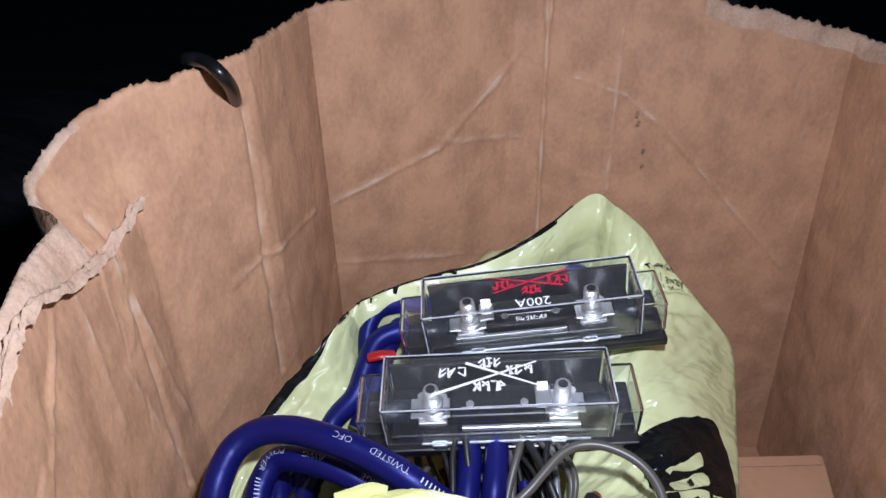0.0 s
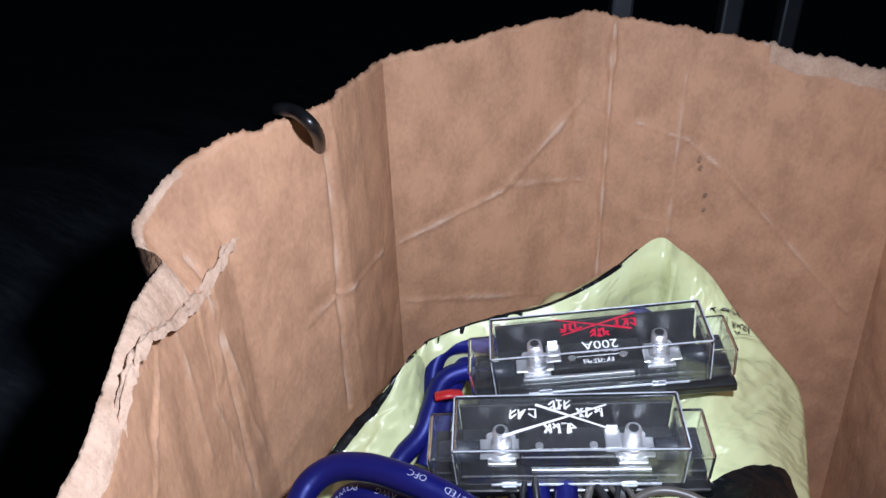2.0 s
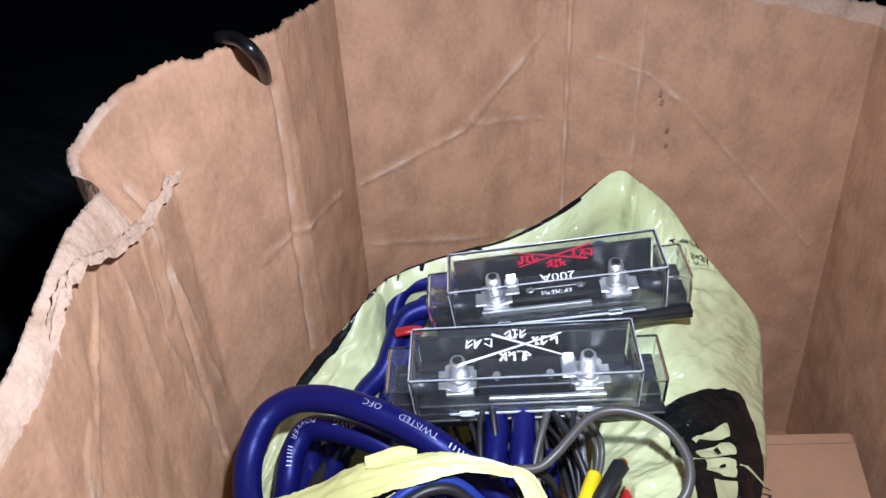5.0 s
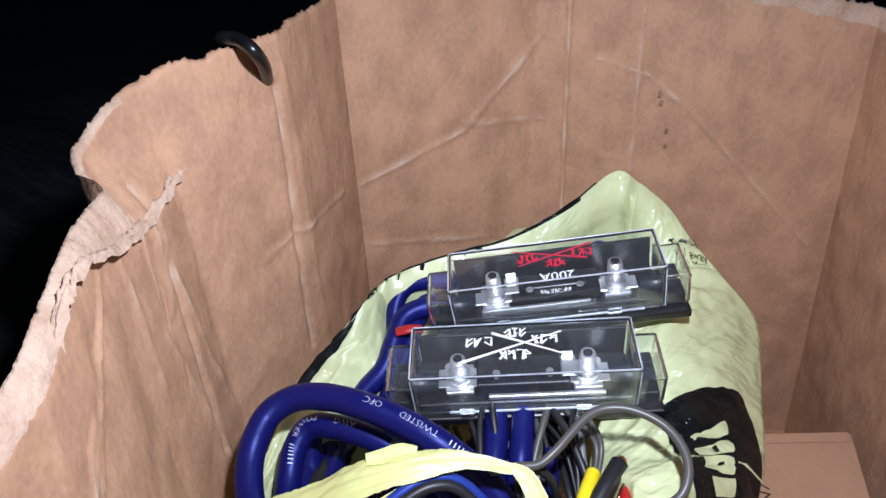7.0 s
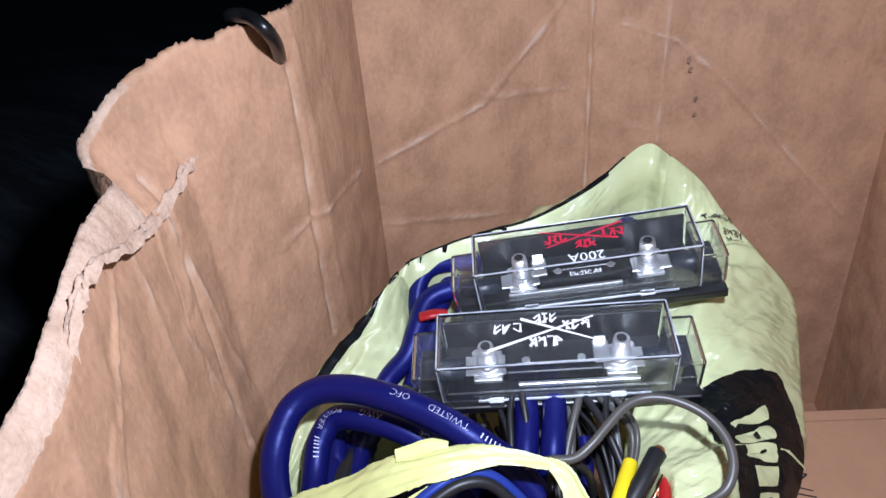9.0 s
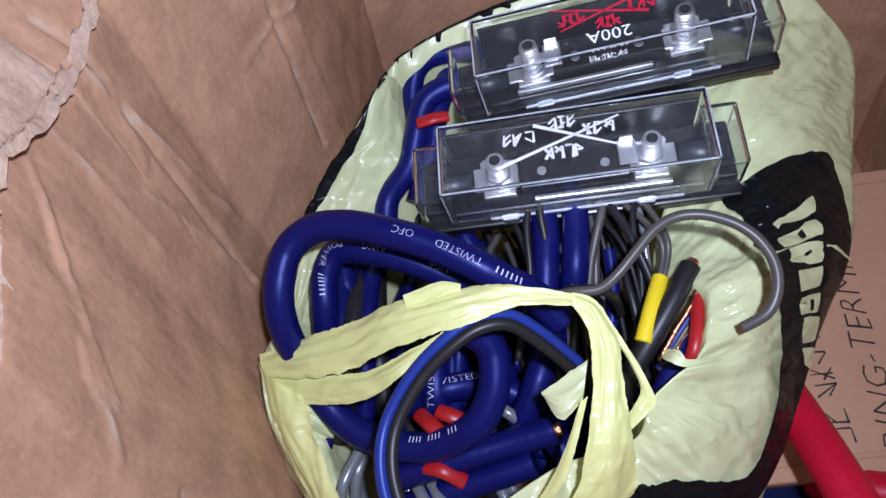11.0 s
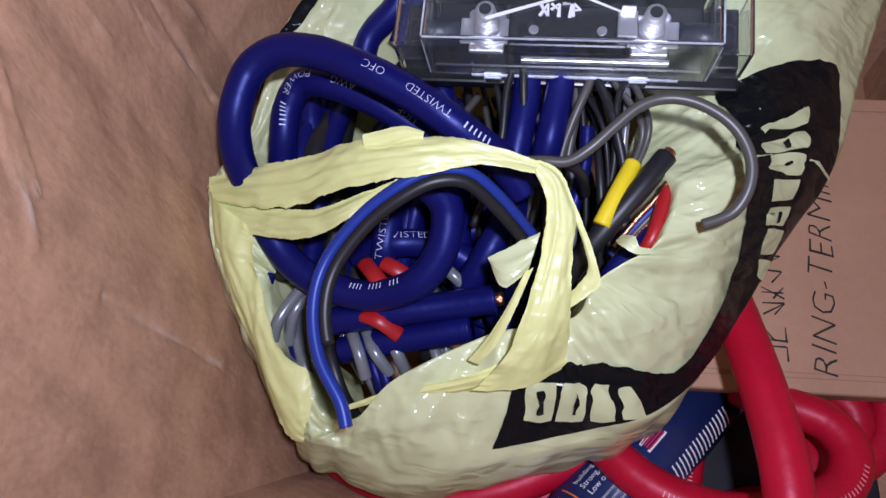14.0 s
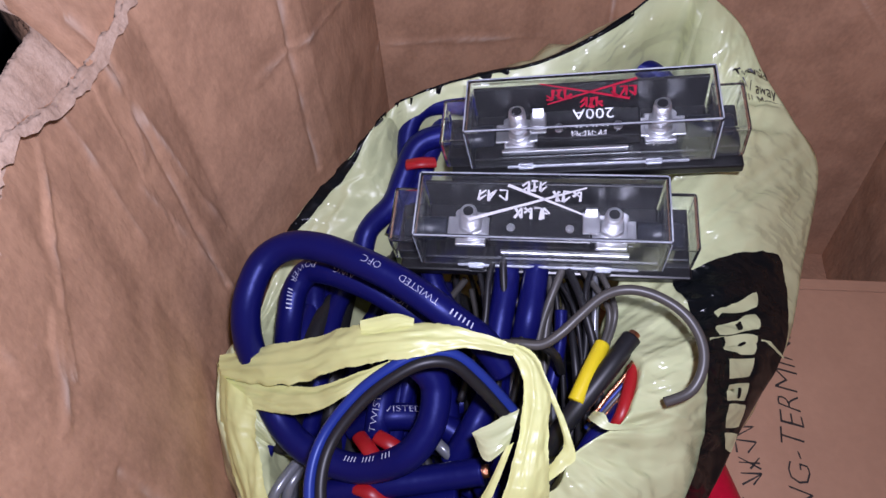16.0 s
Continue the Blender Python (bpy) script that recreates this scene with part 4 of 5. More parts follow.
block((0.1399, 0.2418, 0.206), (0.1575, 0.2444, 0.195), (0.1571, 0.2435, 0.195), (0.1396, 0.2406, 0.206), (13, 0.8))
# warning text on the bag, of which a few words can be read
for (u0, v0), (u1, v1), words in (((17.5, 0.56), (16.85, 0.95), ("To avoid", 0.0)), ((17.2, 0.54), (16.5, 0.95), ("away", 0.35)), ((16.95, 0.56), (16.25, 0.93), ("Mate-", 0.3))):
    text, gap = words
    flat = letters(text, 1.0)
    if gap:  # words before it that cannot be read
        lead = dashes(1.6, 1.0)
        flat = ([*lead[0], *(v + Vector((2.0, 0, 0)) for v in flat[0])], [*lead[1], *(tuple(i + len(lead[0]) for i in f) for f in flat[1])])
    long = max(v.x for v in flat[0])
    pts = []
    for v in flat[0]:
        u, w = u0 + (u1 - u0) * v.x / long + 0.25 * v.y, v0 + (v1 - v0) * v.x / long + 0.02 * v.y
        pts.append(bag_point(u, w) + bag_normal(u, w) * 0.0022)
    part("printed_marking", mesh_from("printed_marking", local(bag, pts), flat[1]), INK_THIN, bag, "small black printed words")
bag_patch("black_border", 24.15, 26.6, steps([24.15, 24.6, 25.2, 25.8, 26.2, 26.6], [0.96, 0.93, 0.80, 0.76, 0.84, 0.97]), lambda u: 1.08, INK, bag, nu=70, nv=6)
bag_patch("black_border", 20.4, 24.0, steps([20.4, 21.5, 22.4, 23.2, 23.6, 24.0], [0.985, 0.97, 0.96, 0.80, 0.62, 0.9]), lambda u: 1.05, INK, bag, nu=90, nv=6)

# ---- cables in the bag ----


def cable(name, pts, radius, mat, label, category="cable", group="", n=70, squash=1.0, ends=None):
    path = spline(pts, n)
    ob = thing(name, tuple(path[0]), label, category, group)
    part("jacket", tube_mesh("jacket", local(ob, path), radius, 16 if radius > 0.003 else 10, squash, seed=len(bpy.data.objects) % 97 + 1), mat, ob)
    if ends:
        for e, inner in ends:
            d = Vector(path[e]) - Vector(path[1 if e == 0 else -2])
            d.normalize()
            core = [Vector(path[e]) - d * 0.002, Vector(path[e]) + d * 0.0015, Vector(path[e]) + d * 0.003]
            part("copper_end", tube_mesh("copper_end", local(ob, core), radius * inner, 10), COPPER, ob, "bare copper strands")
    return ob, path


BLUE_LABEL = "thick blue power cable with white lettering, coiled in a bag"
loop, loop_path = cable("power_cable", [
    (0.0188, 0.2136, 0.205), (0.0075, 0.2223, 0.216), (-0.0051, 0.2259, 0.226), (-0.0164, 0.2309, 0.232), (-0.0349, 0.2405, 0.236), (-0.0536, 0.2483, 0.238), (-0.0736, 0.2564, 0.236), (-0.0914, 0.259, 0.232), (-0.1042, 0.2522, 0.226), (-0.1094, 0.2364, 0.218),
    (-0.1099, 0.2242, 0.205), (-0.1058, 0.2137, 0.188), (-0.0937, 0.1949, 0.174), (-0.0769, 0.1813, 0.17), (-0.0499, 0.173, 0.172), (-0.0263, 0.1753, 0.184), (-0.0148, 0.1874, 0.194), (-0.0134, 0.2036, 0.204), (-0.0216, 0.2104, 0.212)], 0.0072, BLUE, BLUE_LABEL, group="blue cables", n=170)
second, second_path = cable("power_cable", [
    (-0.0149, 0.2382, 0.2), (-0.0295, 0.2419, 0.207), (-0.0493, 0.2497, 0.213), (-0.0697, 0.2568, 0.214), (-0.085, 0.2603, 0.21), (-0.0924, 0.2522, 0.203), (-0.094, 0.2396, 0.195), (-0.0957, 0.2281, 0.18), (-0.0955, 0.2155, 0.165)], 0.0068, BLUE, BLUE_LABEL, group="blue cables", n=100)


def nearest(path, p):
    arc = np.concatenate([[0], np.cumsum(np.linalg.norm(np.diff(path, axis=0), axis=1))])
    return float(arc[int(np.argmin(np.linalg.norm(path - np.array(p), axis=1)))])


def cable_words(ob, path, radius, words, size, mat, turn=12.0):
    for text, p in words:
        flat = letters(text, size, size * 0.022) if isinstance(text, str) else dashes(text, size)
        flat = ([v - Vector((0, size * 0.33, 0)) for v in flat[0]], flat[1])
        print_on_tube(ob, path, radius, flat, nearest(path, p), turn, mat)


cable_words(loop, loop_path, 0.0072, (("TWISTED", (-0.014, 0.2295, 0.232)), ("OFC", (-0.0421, 0.2432, 0.238)), (0.012, (-0.0001, 0.2252, 0.225)), (0.007, (-0.0557, 0.1708, 0.178)), (0.008, (-0.0447, 0.1706, 0.178)), (0.006, (-0.0339, 0.1737, 0.18))), 0.0050, BLUE_PRINT)
cable_words(second, second_path, 0.0068, (("UGE", (-0.032, 0.243, 0.208)), ("AWG", (-0.0581, 0.2532, 0.214)), ("POWER", (-0.0777, 0.2602, 0.212)), (0.012, (-0.0925, 0.2538, 0.203))), 0.0048, BLUE_PRINT)
for pts, r in (
    ([(0.0171, 0.281, 0.21), (0.0171, 0.2622, 0.206), (0.0151, 0.2451, 0.2), (0.0132, 0.2306, 0.19), (0.0117, 0.2181, 0.17)], 0.0067),
    ([(0.0328, 0.2807, 0.212), (0.0313, 0.2618, 0.208), (0.029, 0.2448, 0.202), (0.027, 0.2347, 0.19), (0.0249, 0.2191, 0.17)], 0.0067),
    ([(-0.0896, 0.2763, 0.185), (-0.0879, 0.2603, 0.18), (-0.0847, 0.2466, 0.172), (-0.0809, 0.2319, 0.16)], 0.0058),
    ([(-0.08, 0.2782, 0.175), (-0.079, 0.2582, 0.17), (-0.0737, 0.2388, 0.16)], 0.0058),
    ([(-0.044, 0.2773, 0.18), (-0.0384, 0.2614, 0.175), (-0.0311, 0.2425, 0.17)], 0.0058),
    ([(-0.025, 0.2803, 0.195), (-0.0201, 0.2683, 0.19), (-0.0101, 0.2569, 0.18)], 0.0058),
    ([(0.0066, 0.3624, 0.235), (-0.0198, 0.3668, 0.236), (-0.0379, 0.3652, 0.232), (-0.0451, 0.3563, 0.222), (-0.0451, 0.3446, 0.208)], 0.0058),
    ([(0.0006, 0.3588, 0.225), (-0.0219, 0.3521, 0.226), (-0.0378, 0.3458, 0.222), (-0.0448, 0.3313, 0.212), (-0.0503, 0.3179, 0.202), (-0.0644, 0.3055, 0.19), (-0.0659, 0.2882, 0.18)], 0.0066),
    ([(0.0221, 0.3944, 0.235), (0.0454, 0.404, 0.238), (0.0726, 0.4092, 0.238), (0.0963, 0.4064, 0.236), (0.11, 0.3963, 0.23)], 0.006),
    ([(-0.0011, 0.3882, 0.228), (0.0292, 0.3959, 0.23), (0.0666, 0.3985, 0.23), (0.1012, 0.3966, 0.225)], 0.006),
    ([(-0.0237, 0.3701, 0.22), (-0.0317, 0.3479, 0.215), (-0.0367, 0.3296, 0.205), (-0.0474, 0.3026, 0.19)], 0.0062),
    ([(-0.0673, 0.1644, 0.155), (-0.0353, 0.1687, 0.165), (-0.0101, 0.1727, 0.17), (0.011, 0.1754, 0.176)], 0.0066),
    ([(-0.06, 0.1544, 0.145), (-0.0329, 0.1588, 0.155), (0.0005, 0.1646, 0.165)], 0.0066),
    ([(-0.0586, 0.2015, 0.15), (-0.0401, 0.2033, 0.165), (-0.017, 0.206, 0.16), (0.0024, 0.1979, 0.155)], 0.007),
    ([(-0.0455, 0.1876, 0.15), (-0.0438, 0.2016, 0.165), (-0.0417, 0.22, 0.17), (-0.0334, 0.2392, 0.17)], 0.007),
    ([(-0.0041, 0.1838, 0.16), (0.0065, 0.2007, 0.175), (0.014, 0.2216, 0.175), (0.0098, 0.2457, 0.165)], 0.0068),
    ([(-0.1035, 0.2029, 0.165), (-0.098, 0.1882, 0.16), (-0.101, 0.1749, 0.15), (-0.0974, 0.1616, 0.14)], 0.0025),
    ([(0.0453, 0.25, 0.205), (0.0452, 0.2341, 0.198), (0.0416, 0.2155, 0.19), (0.0384, 0.2031, 0.175)], 0.0032),
):
    ob, path = cable("power_cable" if r > 0.004 else "speaker_wire", pts, r, BLUE, "blue insulated cable packed among others in a bag", group="blue cables", ends=[(-1, 0.5)] if pts[-1][0] > 0.01 and r == 0.0066 else None)
    if r == 0.007:
        cable_words(ob, path, r, (("TWISTED", path[18]),), 0.0052, BLUE_PRINT, 10)
for pts in ([(-0.0512, 0.1893, 0.172), (-0.0451, 0.1816, 0.178), (-0.0393, 0.1754, 0.178)], [(-0.0415, 0.1882, 0.176), (-0.0357, 0.185, 0.178), (-0.0294, 0.1823, 0.176)], [(-0.0514, 0.1671, 0.164), (-0.0413, 0.1633, 0.168), (-0.0319, 0.159, 0.162)], [(-0.0423, 0.3297, 0.222), (-0.0342, 0.3301, 0.224), (-0.0266, 0.3327, 0.222)]):
    cable("taped_end", pts, 0.0038, RED_TAPE, "short cable end wrapped in red tape", "cable", "red taped ends", n=20, squash=0.6)

# twin speaker wire, blue and black
twin = [(-0.0401, 0.1097, 0.203), (-0.0437, 0.1189, 0.205), (-0.054, 0.1343, 0.208), (-0.0585, 0.1524, 0.212), (-0.0556, 0.169, 0.217), (-0.0435, 0.1844, 0.226), (-0.0289, 0.1943, 0.234), (-0.0167, 0.1999, 0.237), (-0.0046, 0.2018, 0.234), (0.0073, 0.198, 0.224), (0.0225, 0.1915, 0.205)]
path = spline(twin, 110)
_, side, top = frames(path)
wire = thing("speaker_wire", tuple(path[0]), "twin speaker wire, blue and black cores, cut to bare copper", "wire")
part("blue_core", tube_mesh("blue_core", local(wire, path - side * 0.0022), 0.0026, 12), BLUE_SHINY, wire)
part("black_core", tube_mesh("black_core", local(wire, (path + side * 0.0024)[24:]), 0.0026, 12), BLACK_RUBBER, wire)
tip = [path[0] - side[0] * 0.002 + (path[1] - path[0]) * 0.2, path[0] - side[0] * 0.002 - (path[1] - path[0]) * 0.7]
part("copper_end", tube_mesh("copper_end", local(wire, tip), 0.0018, 8), COPPER, wire, "bare copper strands")

cable("grey_wire", [(0.0115, 0.2142, 0.228), (0.0228, 0.2119, 0.234), (0.0329, 0.2112, 0.236), (0.0409, 0.2154, 0.24), (0.0486, 0.2223, 0.244), (0.0574, 0.2298, 0.248), (0.0665, 0.2331, 0.25), (0.0766, 0.2319, 0.251), (0.0871, 0.2272, 0.25), (0.0945, 0.2203, 0.248), (0.0986, 0.2109, 0.245), (0.0982, 0.2014, 0.241), (0.0936, 0.194, 0.236), (0.0848, 0.1915, 0.23)], 0.0022, GREY, "thin grey wire bent in a loop over a bag", "wire", n=90)
shrink, _ = cable("spliced_wire", [(0.0636, 0.2278, 0.212), (0.0569, 0.2131, 0.212), (0.0508, 0.1991, 0.209)], 0.0037, YELLOW, "wire splice in yellow heat-shrink sleeve", "wire", n=24)
for k in (0, 1):
    cable("grey_wire", [Vector((0.0548, 0.2644, 0.215)) + Vector((0.009 * k, 0.004, 0)), Vector((0.067, 0.2461, 0.215)) + Vector((0.003 * k, 0, 0)), Vector((0.0651, 0.2319, 0.204)) + Vector((0.0018 * k, 0, 0)), Vector((0.0611, 0.2227, 0.2))], 0.0016, GREY, "thin grey wire running into a yellow sleeve", "wire", "sleeved wires", n=30)
cable("black_cable", [(0.0765, 0.2301, 0.216), (0.0669, 0.2162, 0.214), (0.0564, 0.2029, 0.208), (0.0463, 0.1915, 0.198), (0.0407, 0.1851, 0.185)], 0.0046, BLACK_RUBBER, "cut black multi-core cable end", n=40, ends=[(0, 0.6)])
for k, (mat, r, what) in enumerate(((COPPER, 0.0012, "bare copper"), (BLUE_SHINY, 0.0013, "blue"), (GREY, 0.0013, "grey"), (COPPER, 0.0012, "bare copper"), (RED_TAPE, 0.0016, "red"))):
    o = k * 5
    cable("thin_wire", [(0.0791, 0.2233, 0.214), (0.074, 0.2133, 0.213), (0.0659, 0.2042, 0.207), (0.0577, 0.194, 0.2)] if k == 0 else [Vector((0.0787, 0.2233, 0.214)) + Vector((0.0012 * k, 0.0004 * k, -0.0006 * k)), Vector((0.075, 0.2146, 0.211)) + Vector((0.0013 * k, -0.0008 * k, 0)), Vector((0.0651, 0.2033, 0.205)) + Vector((0.0012 * k, -0.001 * k, 0)), Vector((0.056, 0.1932, 0.196)) + Vector((0.001 * k, -0.001 * k, 0))], r, mat, "thin " + what + " wire from a stripped cable", "wire", "stripped wires", n=24)

cable("taped_end", [(0.0771, 0.2168, 0.212), (0.0739, 0.2042, 0.213), (0.07, 0.1922, 0.211), (0.0659, 0.1869, 0.2)], 0.0030, RED_TAPE, "short cable end wrapped in red tape", "cable", "red taped ends", n=24)
cable("black_cable", [(0.0547, 0.1789, 0.19), (0.0601, 0.1865, 0.2), (0.0685, 0.1937, 0.205), (0.0792, 0.213, 0.2)], 0.0040, BLUE, "dark blue cable end under a cut black cable", n=24)
cable("grey_wire", [(0.0202, 0.2174, 0.226), (0.029, 0.2156, 0.229), (0.0357, 0.2149, 0.227), (0.0409, 0.215, 0.22), (0.0449, 0.2157, 0.205)], 0.0021, BLACK_RUBBER, "thin dark wire branching beside a grey wire", "wire", n=30)
ribbon(wide([(0.0555, 0.1874, 0.222), (0.0576, 0.1839, 0.226), (0.0612, 0.1807, 0.226), (0.0669, 0.1816, 0.224)], [0.0022, 0.0032, 0.0018, 0.001]), 8, "torn_flap", BAG)

# clear-jacketed wires showing in the gaps at the front of the mouth
for pts in (
    [(-0.0823, 0.1814, 0.155), (-0.0906, 0.1641, 0.155), (-0.0943, 0.152, 0.145)], [(-0.0763, 0.1853, 0.15), (-0.0848, 0.1697, 0.152), (-0.0878, 0.1567, 0.14)], [(-0.0591, 0.1681, 0.15), (-0.0509, 0.1522, 0.155), (-0.0464, 0.1412, 0.148)],
    [(-0.0511, 0.1673, 0.15), (-0.0433, 0.1524, 0.156), (-0.0355, 0.1446, 0.148)], [(-0.0424, 0.1657, 0.15), (-0.0332, 0.1534, 0.155), (-0.0289, 0.1469, 0.146)], [(-0.0182, 0.1963, 0.165), (-0.0099, 0.1885, 0.168), (-0.0014, 0.1832, 0.162)],
):
    cable("coiled_wire", pts, 0.0030, SILVER, "silvery clear-jacketed wire in a bag", "wire", "small wires", n=26)

# small wires packed between the thick cables
rng = random.Random(5)
SMALL = [(GREY, "thin grey wire tangled in a bag"), (BLACK_RUBBER, "thin black wire tangled in a bag"), (BLACK_RUBBER, "thin black wire tangled in a bag"), (BLACK_RUBBER, "thin black wire tangled in a bag"), (SILVER, "silvery clear-jacketed wire in a bag"), (BLACK_RUBBER, "thin black wire tangled in a bag")]
for k in range(52):
    mat, lab = SMALL[k % 6]
    x, y = 0.005 + 0.060 * rng.random(), 0.232 + 0.03 * rng.random()
    z = 0.175 + 0.03 * rng.random()
    a = rng.uniform(-0.5, 0.5)
    pts = [(x + 0.018 * a + rng.uniform(-0.004, 0.004), y + 0.035, z + 0.012), (x + 0.004 * a, y + 0.012, z + 0.012 + rng.uniform(-0.004, 0.004)), (x - 0.006 * a + rng.uniform(-0.005, 0.005), y - 0.015, z + rng.uniform(-0.006, 0.004)), (x - 0.018 * a, y - 0.045, z - 0.025)]
    cable("thin_wire", pts, rng.uniform(0.001, 0.0022), mat, lab, "wire", "small wires", n=26)
for k in range(22):
    mat, lab = SMALL[k % 3]
    x, y, z, a = rng.uniform(-0.055, 0.03), rng.uniform(0.255, 0.285), rng.uniform(0.150, 0.178), rng.uniform(-0.5, 0.5)
    cable("thin_wire", [(x + 0.03 * a, y + 0.03, z + 0.01), (x, y + 0.005, z + 0.006), (x - 0.02 * a, y - 0.02, z), (x - 0.03 * a, y - 0.045, z - 0.02)], rng.uniform(0.0014, 0.0026), mat, lab, "wire", "small wires", n=24)
for k in range(12):
    x, y, z = -0.085 + 0.075 * rng.random(), 0.135 + 0.03 * rng.random(), 0.132 + 0.014 * rng.random()
    pts = [(x - 0.012, y + 0.045, z - 0.01), (x - 0.004, y + 0.02, z + 0.004), (x + 0.006, y - 0.002, z), (x + 0.012, y - 0.010, z - 0.03)]
    mat, lab = ((SILVER, "silvery clear-jacketed wire in a bag"), (SILVER, "silvery clear-jacketed wire in a bag"), (BLACK_RUBBER, "black wire coiled in a bag"), (BLUE, "thin blue wire in a bag"))[k % 4]
    cable("coiled_wire", pts, rng.uniform(0.002, 0.0038), mat, lab, "wire", "small wires", n=26)
# cables lying deeper, which fill the bag
for k in range(46):
    a = rng.random() * 6.28
    r = 0.062 * rng.random() ** 0.6
    cx, cy = 0.0 + r * math.cos(a), 0.24 + r * math.sin(a)
    z = rng.uniform(0.10, 0.165) - 0.25 * r
    d = rng.random() * 6.28
    pts = []
    for s in (-1.5, -0.5, 0.5, 1.5):
        pts.append((cx + 0.03 * s * math.cos(d) + 0.008 * s * s * math.sin(d), cy + 0.03 * s * math.sin(d) - 0.008 * s * s * math.cos(d), z - 0.006 * s * s))
    cable("power_cable", pts, rng.choice((0.0045, 0.006, 0.0068)), rng.choice((BLUE, BLUE, BLUE, BLACK_RUBBER)), "cable lying deep in the bag", group="deep cables", n=24)

for k in range(16):
    x, y, z = rng.uniform(-0.10, -0.01), rng.uniform(0.235, 0.275), rng.uniform(0.150, 0.178)
    a = rng.uniform(-0.4, 0.4)
    pts = [(x + 0.02 * a, y + 0.045, z - 0.008), (x, y + 0.015, z + 0.004), (x - 0.01 * a, y - 0.02, z), (x - 0.03 * a, y - 0.05, z - 0.02)]
    cable("power_cable", pts, rng.choice((0.0045, 0.0058, 0.0066)), rng.choice((BLUE, BLUE, BLUE, BLACK_RUBBER)), "cable lying between the coils in a bag", group="deep cables", n=24)

# ---- small carton ----
corners = [Vector((0.1166, 0.1661, 0.09)), Vector((0.242, 0.1716, 0.088)), Vector((0.281, 0.3533, 0.112))]
ex = (corners[1] - corners[0]).normalized()
edge = corners[2] - corners[1]
ey = (edge - ex * edge.dot(ex)).normalized()
ez = ex.cross(ey)
W_, D_, H_ = 0.165, edge.dot(ey), 0.024
SKEW = edge.dot(ex) / D_  # the box is squashed a little out of square
mid = corners[1] - ex * W_ / 2 + edge / 2 - ez * H_ / 2
m = Matrix((ex, ey, ez)).transposed().to_4x4()
m.translation = mid


def skewed(bm):
    for v in bm.verts:
        v.co.x += v.co.y * SKEW
    return bm


small = thing("small_carton", m, "flat light-brown cardboard box with black marker handwriting, lying on red cables", "box")
part("body", skewed(rounded_box((W_, D_, H_), 0.0016, 2)), CARD_LIGHT, small)
part("lid_flap", skewed(rounded_box((W_ - 0.001, 0.008, 0.0012), 0.0005, 1, (0, -D_ / 2 + 0.0045, H_ / 2 + 0.0006))), CARD_LIGHT, small)
part("lid", skewed(rounded_box((W_ - 0.002, D_ - 0.020, 0.001), 0.0004, 1, (0, 0.001, H_ / 2 + 0.0007))), CARD_LIGHT, small)
part("lid_flap", skewed(rounded_box((W_ - 0.006, 0.008, 0.0014), 0.0006, 1, (0, D_ / 2 - 0.0045, H_ / 2 + 0.0007))), CARD_LIGHT, small)
turn = Matrix.Rotation(radians(90), 4, "Z")
def by_hand(flat, seed):
    """Unsteady marker writing: the letters sway and lean."""
    out = []
    for v in flat[0]:
        k = v.x * 90
        out.append(Vector((v.x + 0.22 * v.y + 0.0012 * noise.noise((k * 0.9, v.y * 60, seed)), v.y * (1 + 0.25 * noise.noise((k * 0.6, 0, seed))) + 0.0022 * noise.noise((k * 0.7, 3, seed)), 0)))
    return out, flat[1]


flat_print(small, by_hand(letters("RING-TERMINALS", 0.0205, 0.0004), 2), Matrix.Translation((0.018, -0.083, H_ / 2 + 0.0014)) @ turn @ Matrix.Rotation(radians(-4), 4, "Z"), MARKER, label="black marker handwriting")
scrawl = scribble([(-0.074, -0.004, 0.022), (-0.048, -0.005, 0.046)], 0.0125, 0.0011, 6)
flat_print(small, bars_mesh(scrawl), Matrix.Translation((-0.012, 0.0, H_ / 2 + 0.0014)) @ turn, MARKER, label="unreadable marker strokes")

# ---- red welding cables ----
RED_LABEL = "thick red welding cable with pale print, coiled in a carton"
cable("welding_cable", [(0.1287, 0.2528, 0.1), (0.1289, 0.2171, 0.125), (0.1327, 0.1886, 0.135), (0.1374, 0.1522, 0.145), (0.1406, 0.121, 0.15), (0.1419, 0.0955, 0.148), (0.1472, 0.069, 0.13)], 0.0106, RED, RED_LABEL, group="red cables", n=80)
red_loop, red_path = cable("welding_cable", [(0.0615, 0.1509, 0.075), (0.0759, 0.1317, 0.085), (0.0924, 0.116, 0.092), (0.1143, 0.1061, 0.096), (0.1391, 0.1029, 0.098), (0.1678, 0.1081, 0.098), (0.1916, 0.1208, 0.096), (0.1993, 0.1387, 0.094), (0.1925, 0.1538, 0.09), (0.1759, 0.1626, 0.084), (0.1531, 0.1746, 0.07)], 0.0106, RED, RED_LABEL, group="red cables", n=120)
red_two, red_two_path = cable("welding_cable", [(0.1538, 0.1967, 0.04), (0.1387, 0.1648, 0.05), (0.1278, 0.1368, 0.055), (0.1235, 0.1086, 0.055), (0.1222, 0.0793, 0.05)], 0.0106, RED, RED_LABEL, group="red cables", n=60)
cable("welding_cable", [(0.0765, 0.1326, 0.06), (0.048, 0.118, 0.062), (0.0206, 0.1059, 0.06), (-0.0104, 0.0998, 0.055), (-0.0499, 0.1067, 0.05), (-0.0875, 0.1245, 0.04)], 0.0106, RED, RED_LABEL, group="red cables", n=70)
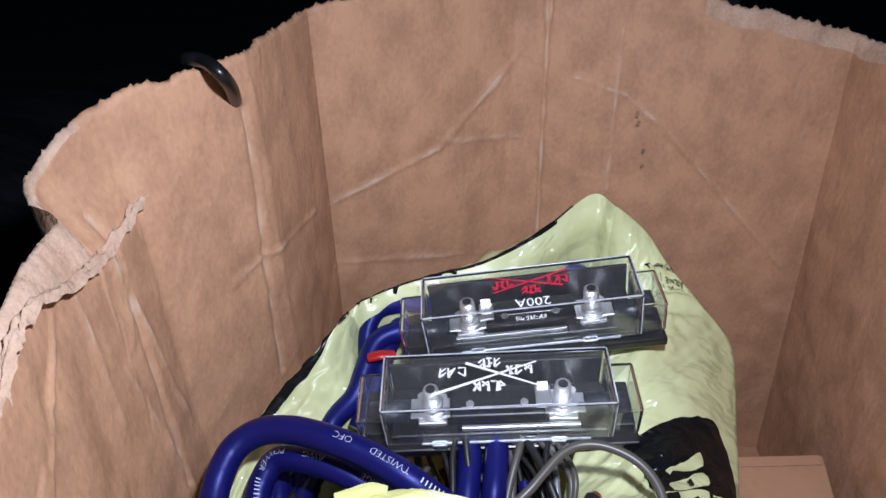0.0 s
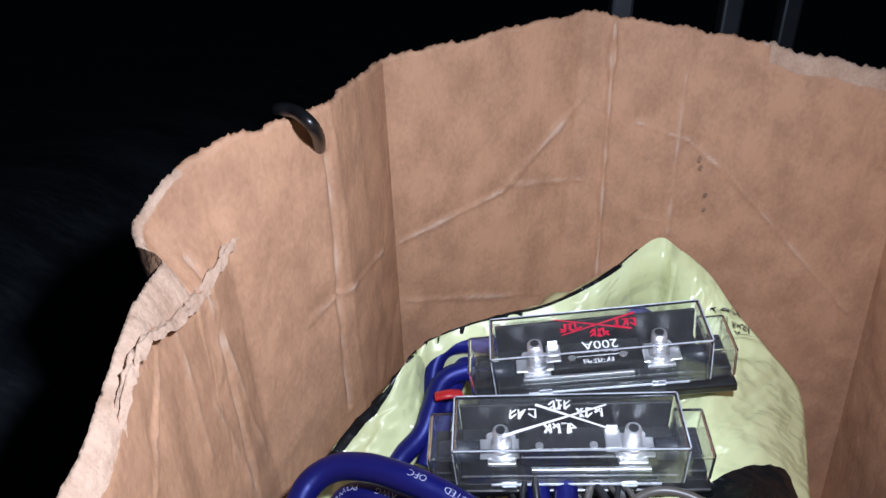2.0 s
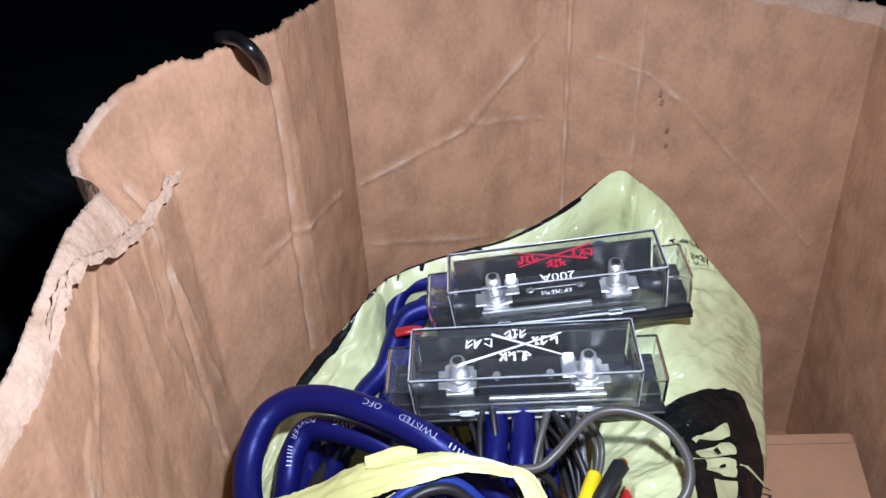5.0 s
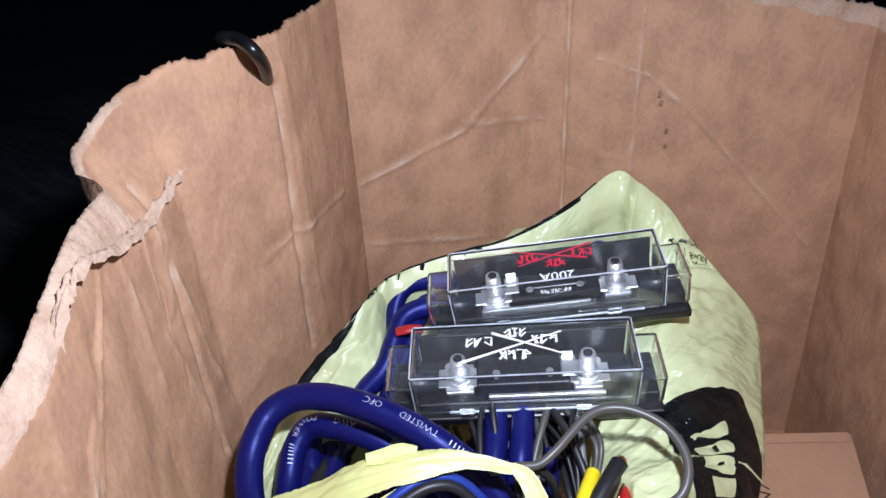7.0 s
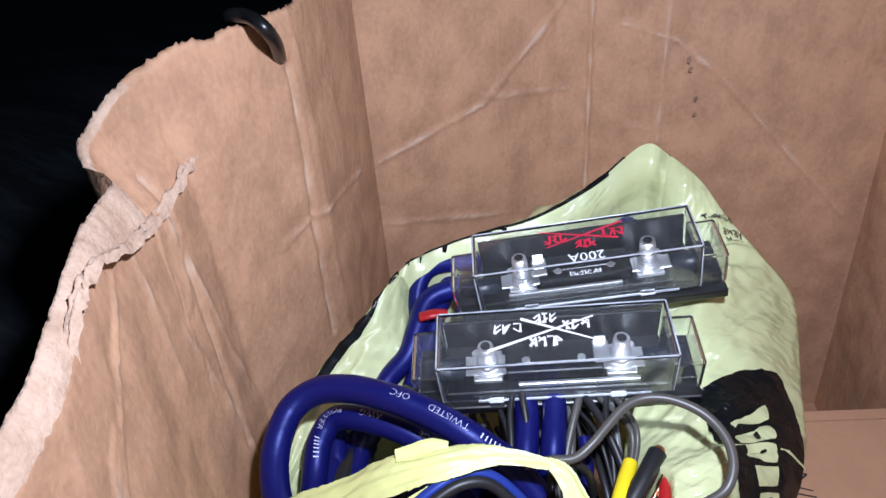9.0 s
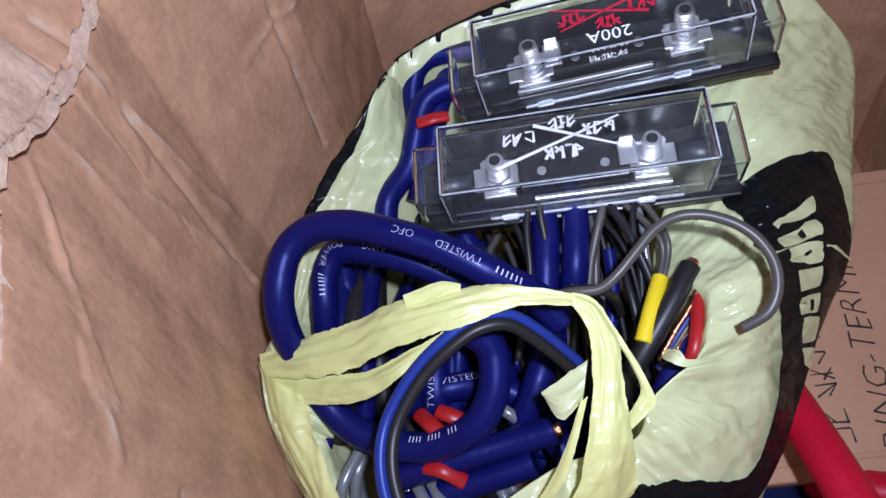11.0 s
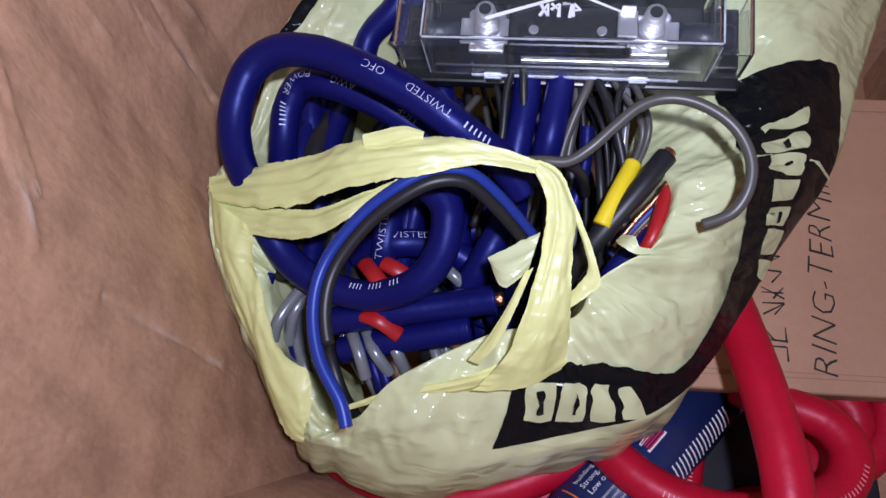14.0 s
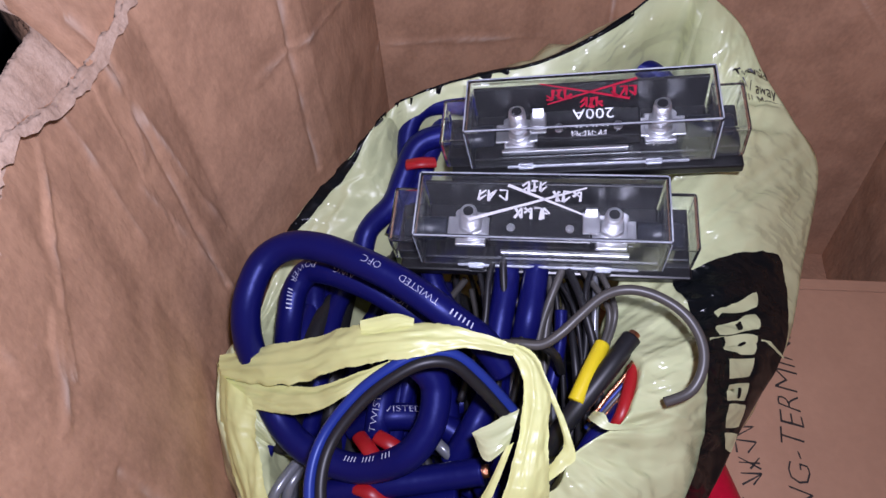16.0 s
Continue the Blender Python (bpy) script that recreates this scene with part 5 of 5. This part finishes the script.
cable("welding_cable", [(-0.045, 0.0964, 0.03), (0.002, 0.0956, 0.04), (0.0435, 0.1041, 0.045), (0.0722, 0.1216, 0.045)], 0.0106, RED, RED_LABEL, group="red cables", n=60)
cable("welding_cable", [(0.19, 0.1635, 0.04), (0.2007, 0.1424, 0.05), (0.1917, 0.1196, 0.05), (0.1604, 0.1118, 0.045), (0.132, 0.101, 0.04)], 0.0106, RED, RED_LABEL, group="red cables", n=60)
cable("welding_cable", [(0.185, 0.1889, 0.05), (0.2163, 0.1793, 0.055), (0.226, 0.163, 0.055), (0.2133, 0.1368, 0.05)], 0.0106, RED, RED_LABEL, group="red cables", n=60)

PALE_PRINT = material("pale_red_cable_print", (0.70, 0.26, 0.28), 0.5)
cable_words(red_loop, red_path, 0.0106, (("IN USA", (0.0713, 0.1359, 0.085)), (0.045, (0.1018, 0.1089, 0.095)), (0.034, (0.1737, 0.1095, 0.098))), 0.0052, PALE_PRINT, -14)
cable_words(red_two, red_two_path, 0.0106, ((0.045, (0.1351, 0.1574, 0.052)),), 0.0046, PALE_PRINT, 5)

# added black block: makes the gaps under the red cables as dark as shade
case = thing("dark_filler", (0.15, 0.16, 0.0), "black filler block under red cables, standing in for shade", "case")
part("filler_body", rounded_box((0.19, 0.15, 0.034), 0.005, 3, (0, 0, 0.018)), SHADOW_PLASTIC, case)
part("filler_top", rounded_box((0.186, 0.146, 0.006), 0.002, 2, (0, 0, 0.036)), SHADOW_PLASTIC, case)
cable("welding_cable", [(-0.09, 0.15, 0.012), (-0.05, 0.125, 0.02), (0.0, 0.112, 0.03), (0.05, 0.11, 0.03), (0.07, 0.13, 0.025)], 0.0106, RED, RED_LABEL, group="red cables", n=60)
cable("welding_cable", [(0.20, 0.25, 0.05), (0.235, 0.21, 0.055), (0.245, 0.17, 0.055), (0.225, 0.14, 0.052), (0.18, 0.125, 0.05)], 0.0106, RED, RED_LABEL, group="red cables", n=60)

# ---- caulk tube ----
a, b = Vector((0.1292, 0.1616, 0.052)), Vector((0.0675, 0.0891, 0.066))
ez = (a - b).normalized()
ex = ez.cross(Vector((0, 0, 1))).normalized()
ey = ez.cross(ex)
m = Matrix((ex, ey, ez)).transposed().to_4x4()
m.translation = a.lerp(b, 0.5)
tube = thing("caulk_tube", m, "navy and white construction adhesive tube among red cables", "adhesive tube")
part("barrel", cylinder(0.0238, 0.19, (0, 0, 0), "z", 48, 0.001), TUBE_WHITE, tube)
sleeve = part("label_sleeve", cylinder(0.0241, 0.125, (0, 0, 0.004), "z", 64), NAVY, tube, "navy printed label")


def on_tube(flat, z0, deg, mat, across=False):
    """Print on the tube: along its axis, or across it."""
    out = []
    for v in flat[0]:
        a = radians(deg) + (v.x if across else -v.y) / 0.0241
        z = z0 - 0.016 + (v.y if across else v.x)
        out.append((0.02425 * math.cos(a), 0.02425 * math.sin(a), z))
    return part("printed_marking", mesh_from("printed_marking", out, flat[1], False), mat, sleeve)


on_tube(letters("10 fl oz (295 ml)", 0.0066), -0.0365, -152, WHITE, True)
on_tube(bar(0, 0.062, 0, 0.0010, 24), -0.0405, -154, ORANGE, True)
on_tube(bar(0, 0.062, 0, 0.0010, 24), -0.0275, -154, ORANGE, True)
on_tube(letters("building", 0.0048), -0.021, -140, WHITE)
on_tube(letters("Strong, durable", 0.0048), -0.021, -127, WHITE)
on_tube(letters("Low odor", 0.0048), -0.021, -114, WHITE)
for k, (deg, n_) in enumerate(((-100, 0.024), (-92, 0.018), (-84, 0.022), (-74, 0.026), (-66, 0.020), (-56, 0.024))):
    on_tube(dashes(n_, 0.0024), -0.022, deg, WHITE)
for k in range(16):
    on_tube(bar(0, 0.013, 0, 0.0011, 3), 0.022 + k * 0.0032, -64 + (k % 2), WHITE, True)
on_tube(bar(0, 0.016, 0, 0.007), 0.018, -95, WHITE)
for k in range(4):
    on_tube(bar(0.001, 0.015, 0.0008 + k * 0.0016, 0.0016 + k * 0.0016), 0.0182, -95.4, RED_PRINT)
on_tube(bar(0.02, 0.034, 0, 0.012), 0.02, -110, ORANGE)

# ---- dark furniture legs behind the carton ----
LEG = material("dark_grey_metal", (0.10, 0.11, 0.125), 0.45, metal=0.6, spot=0.4)
leg = thing("metal_leg", (0.1495, 0.85, -0.03), "dark grey metal furniture leg standing behind a carton", "furniture leg", "metal legs")
part("tube", rounded_box((0.026, 0.026, 1.0), 0.004, 2, (0, 0, 0.5)), LEG, leg)
part("foot", rounded_box((0.03, 0.03, 0.012), 0.003, 2, (0, 0, 0.006)), BLACK_RUBBER, leg)
copy_thing(leg, Matrix.Translation((0.3118, 0.95, -0.03)))
copy_thing(leg, Matrix.Translation((0.4308, 1.05, -0.03)))
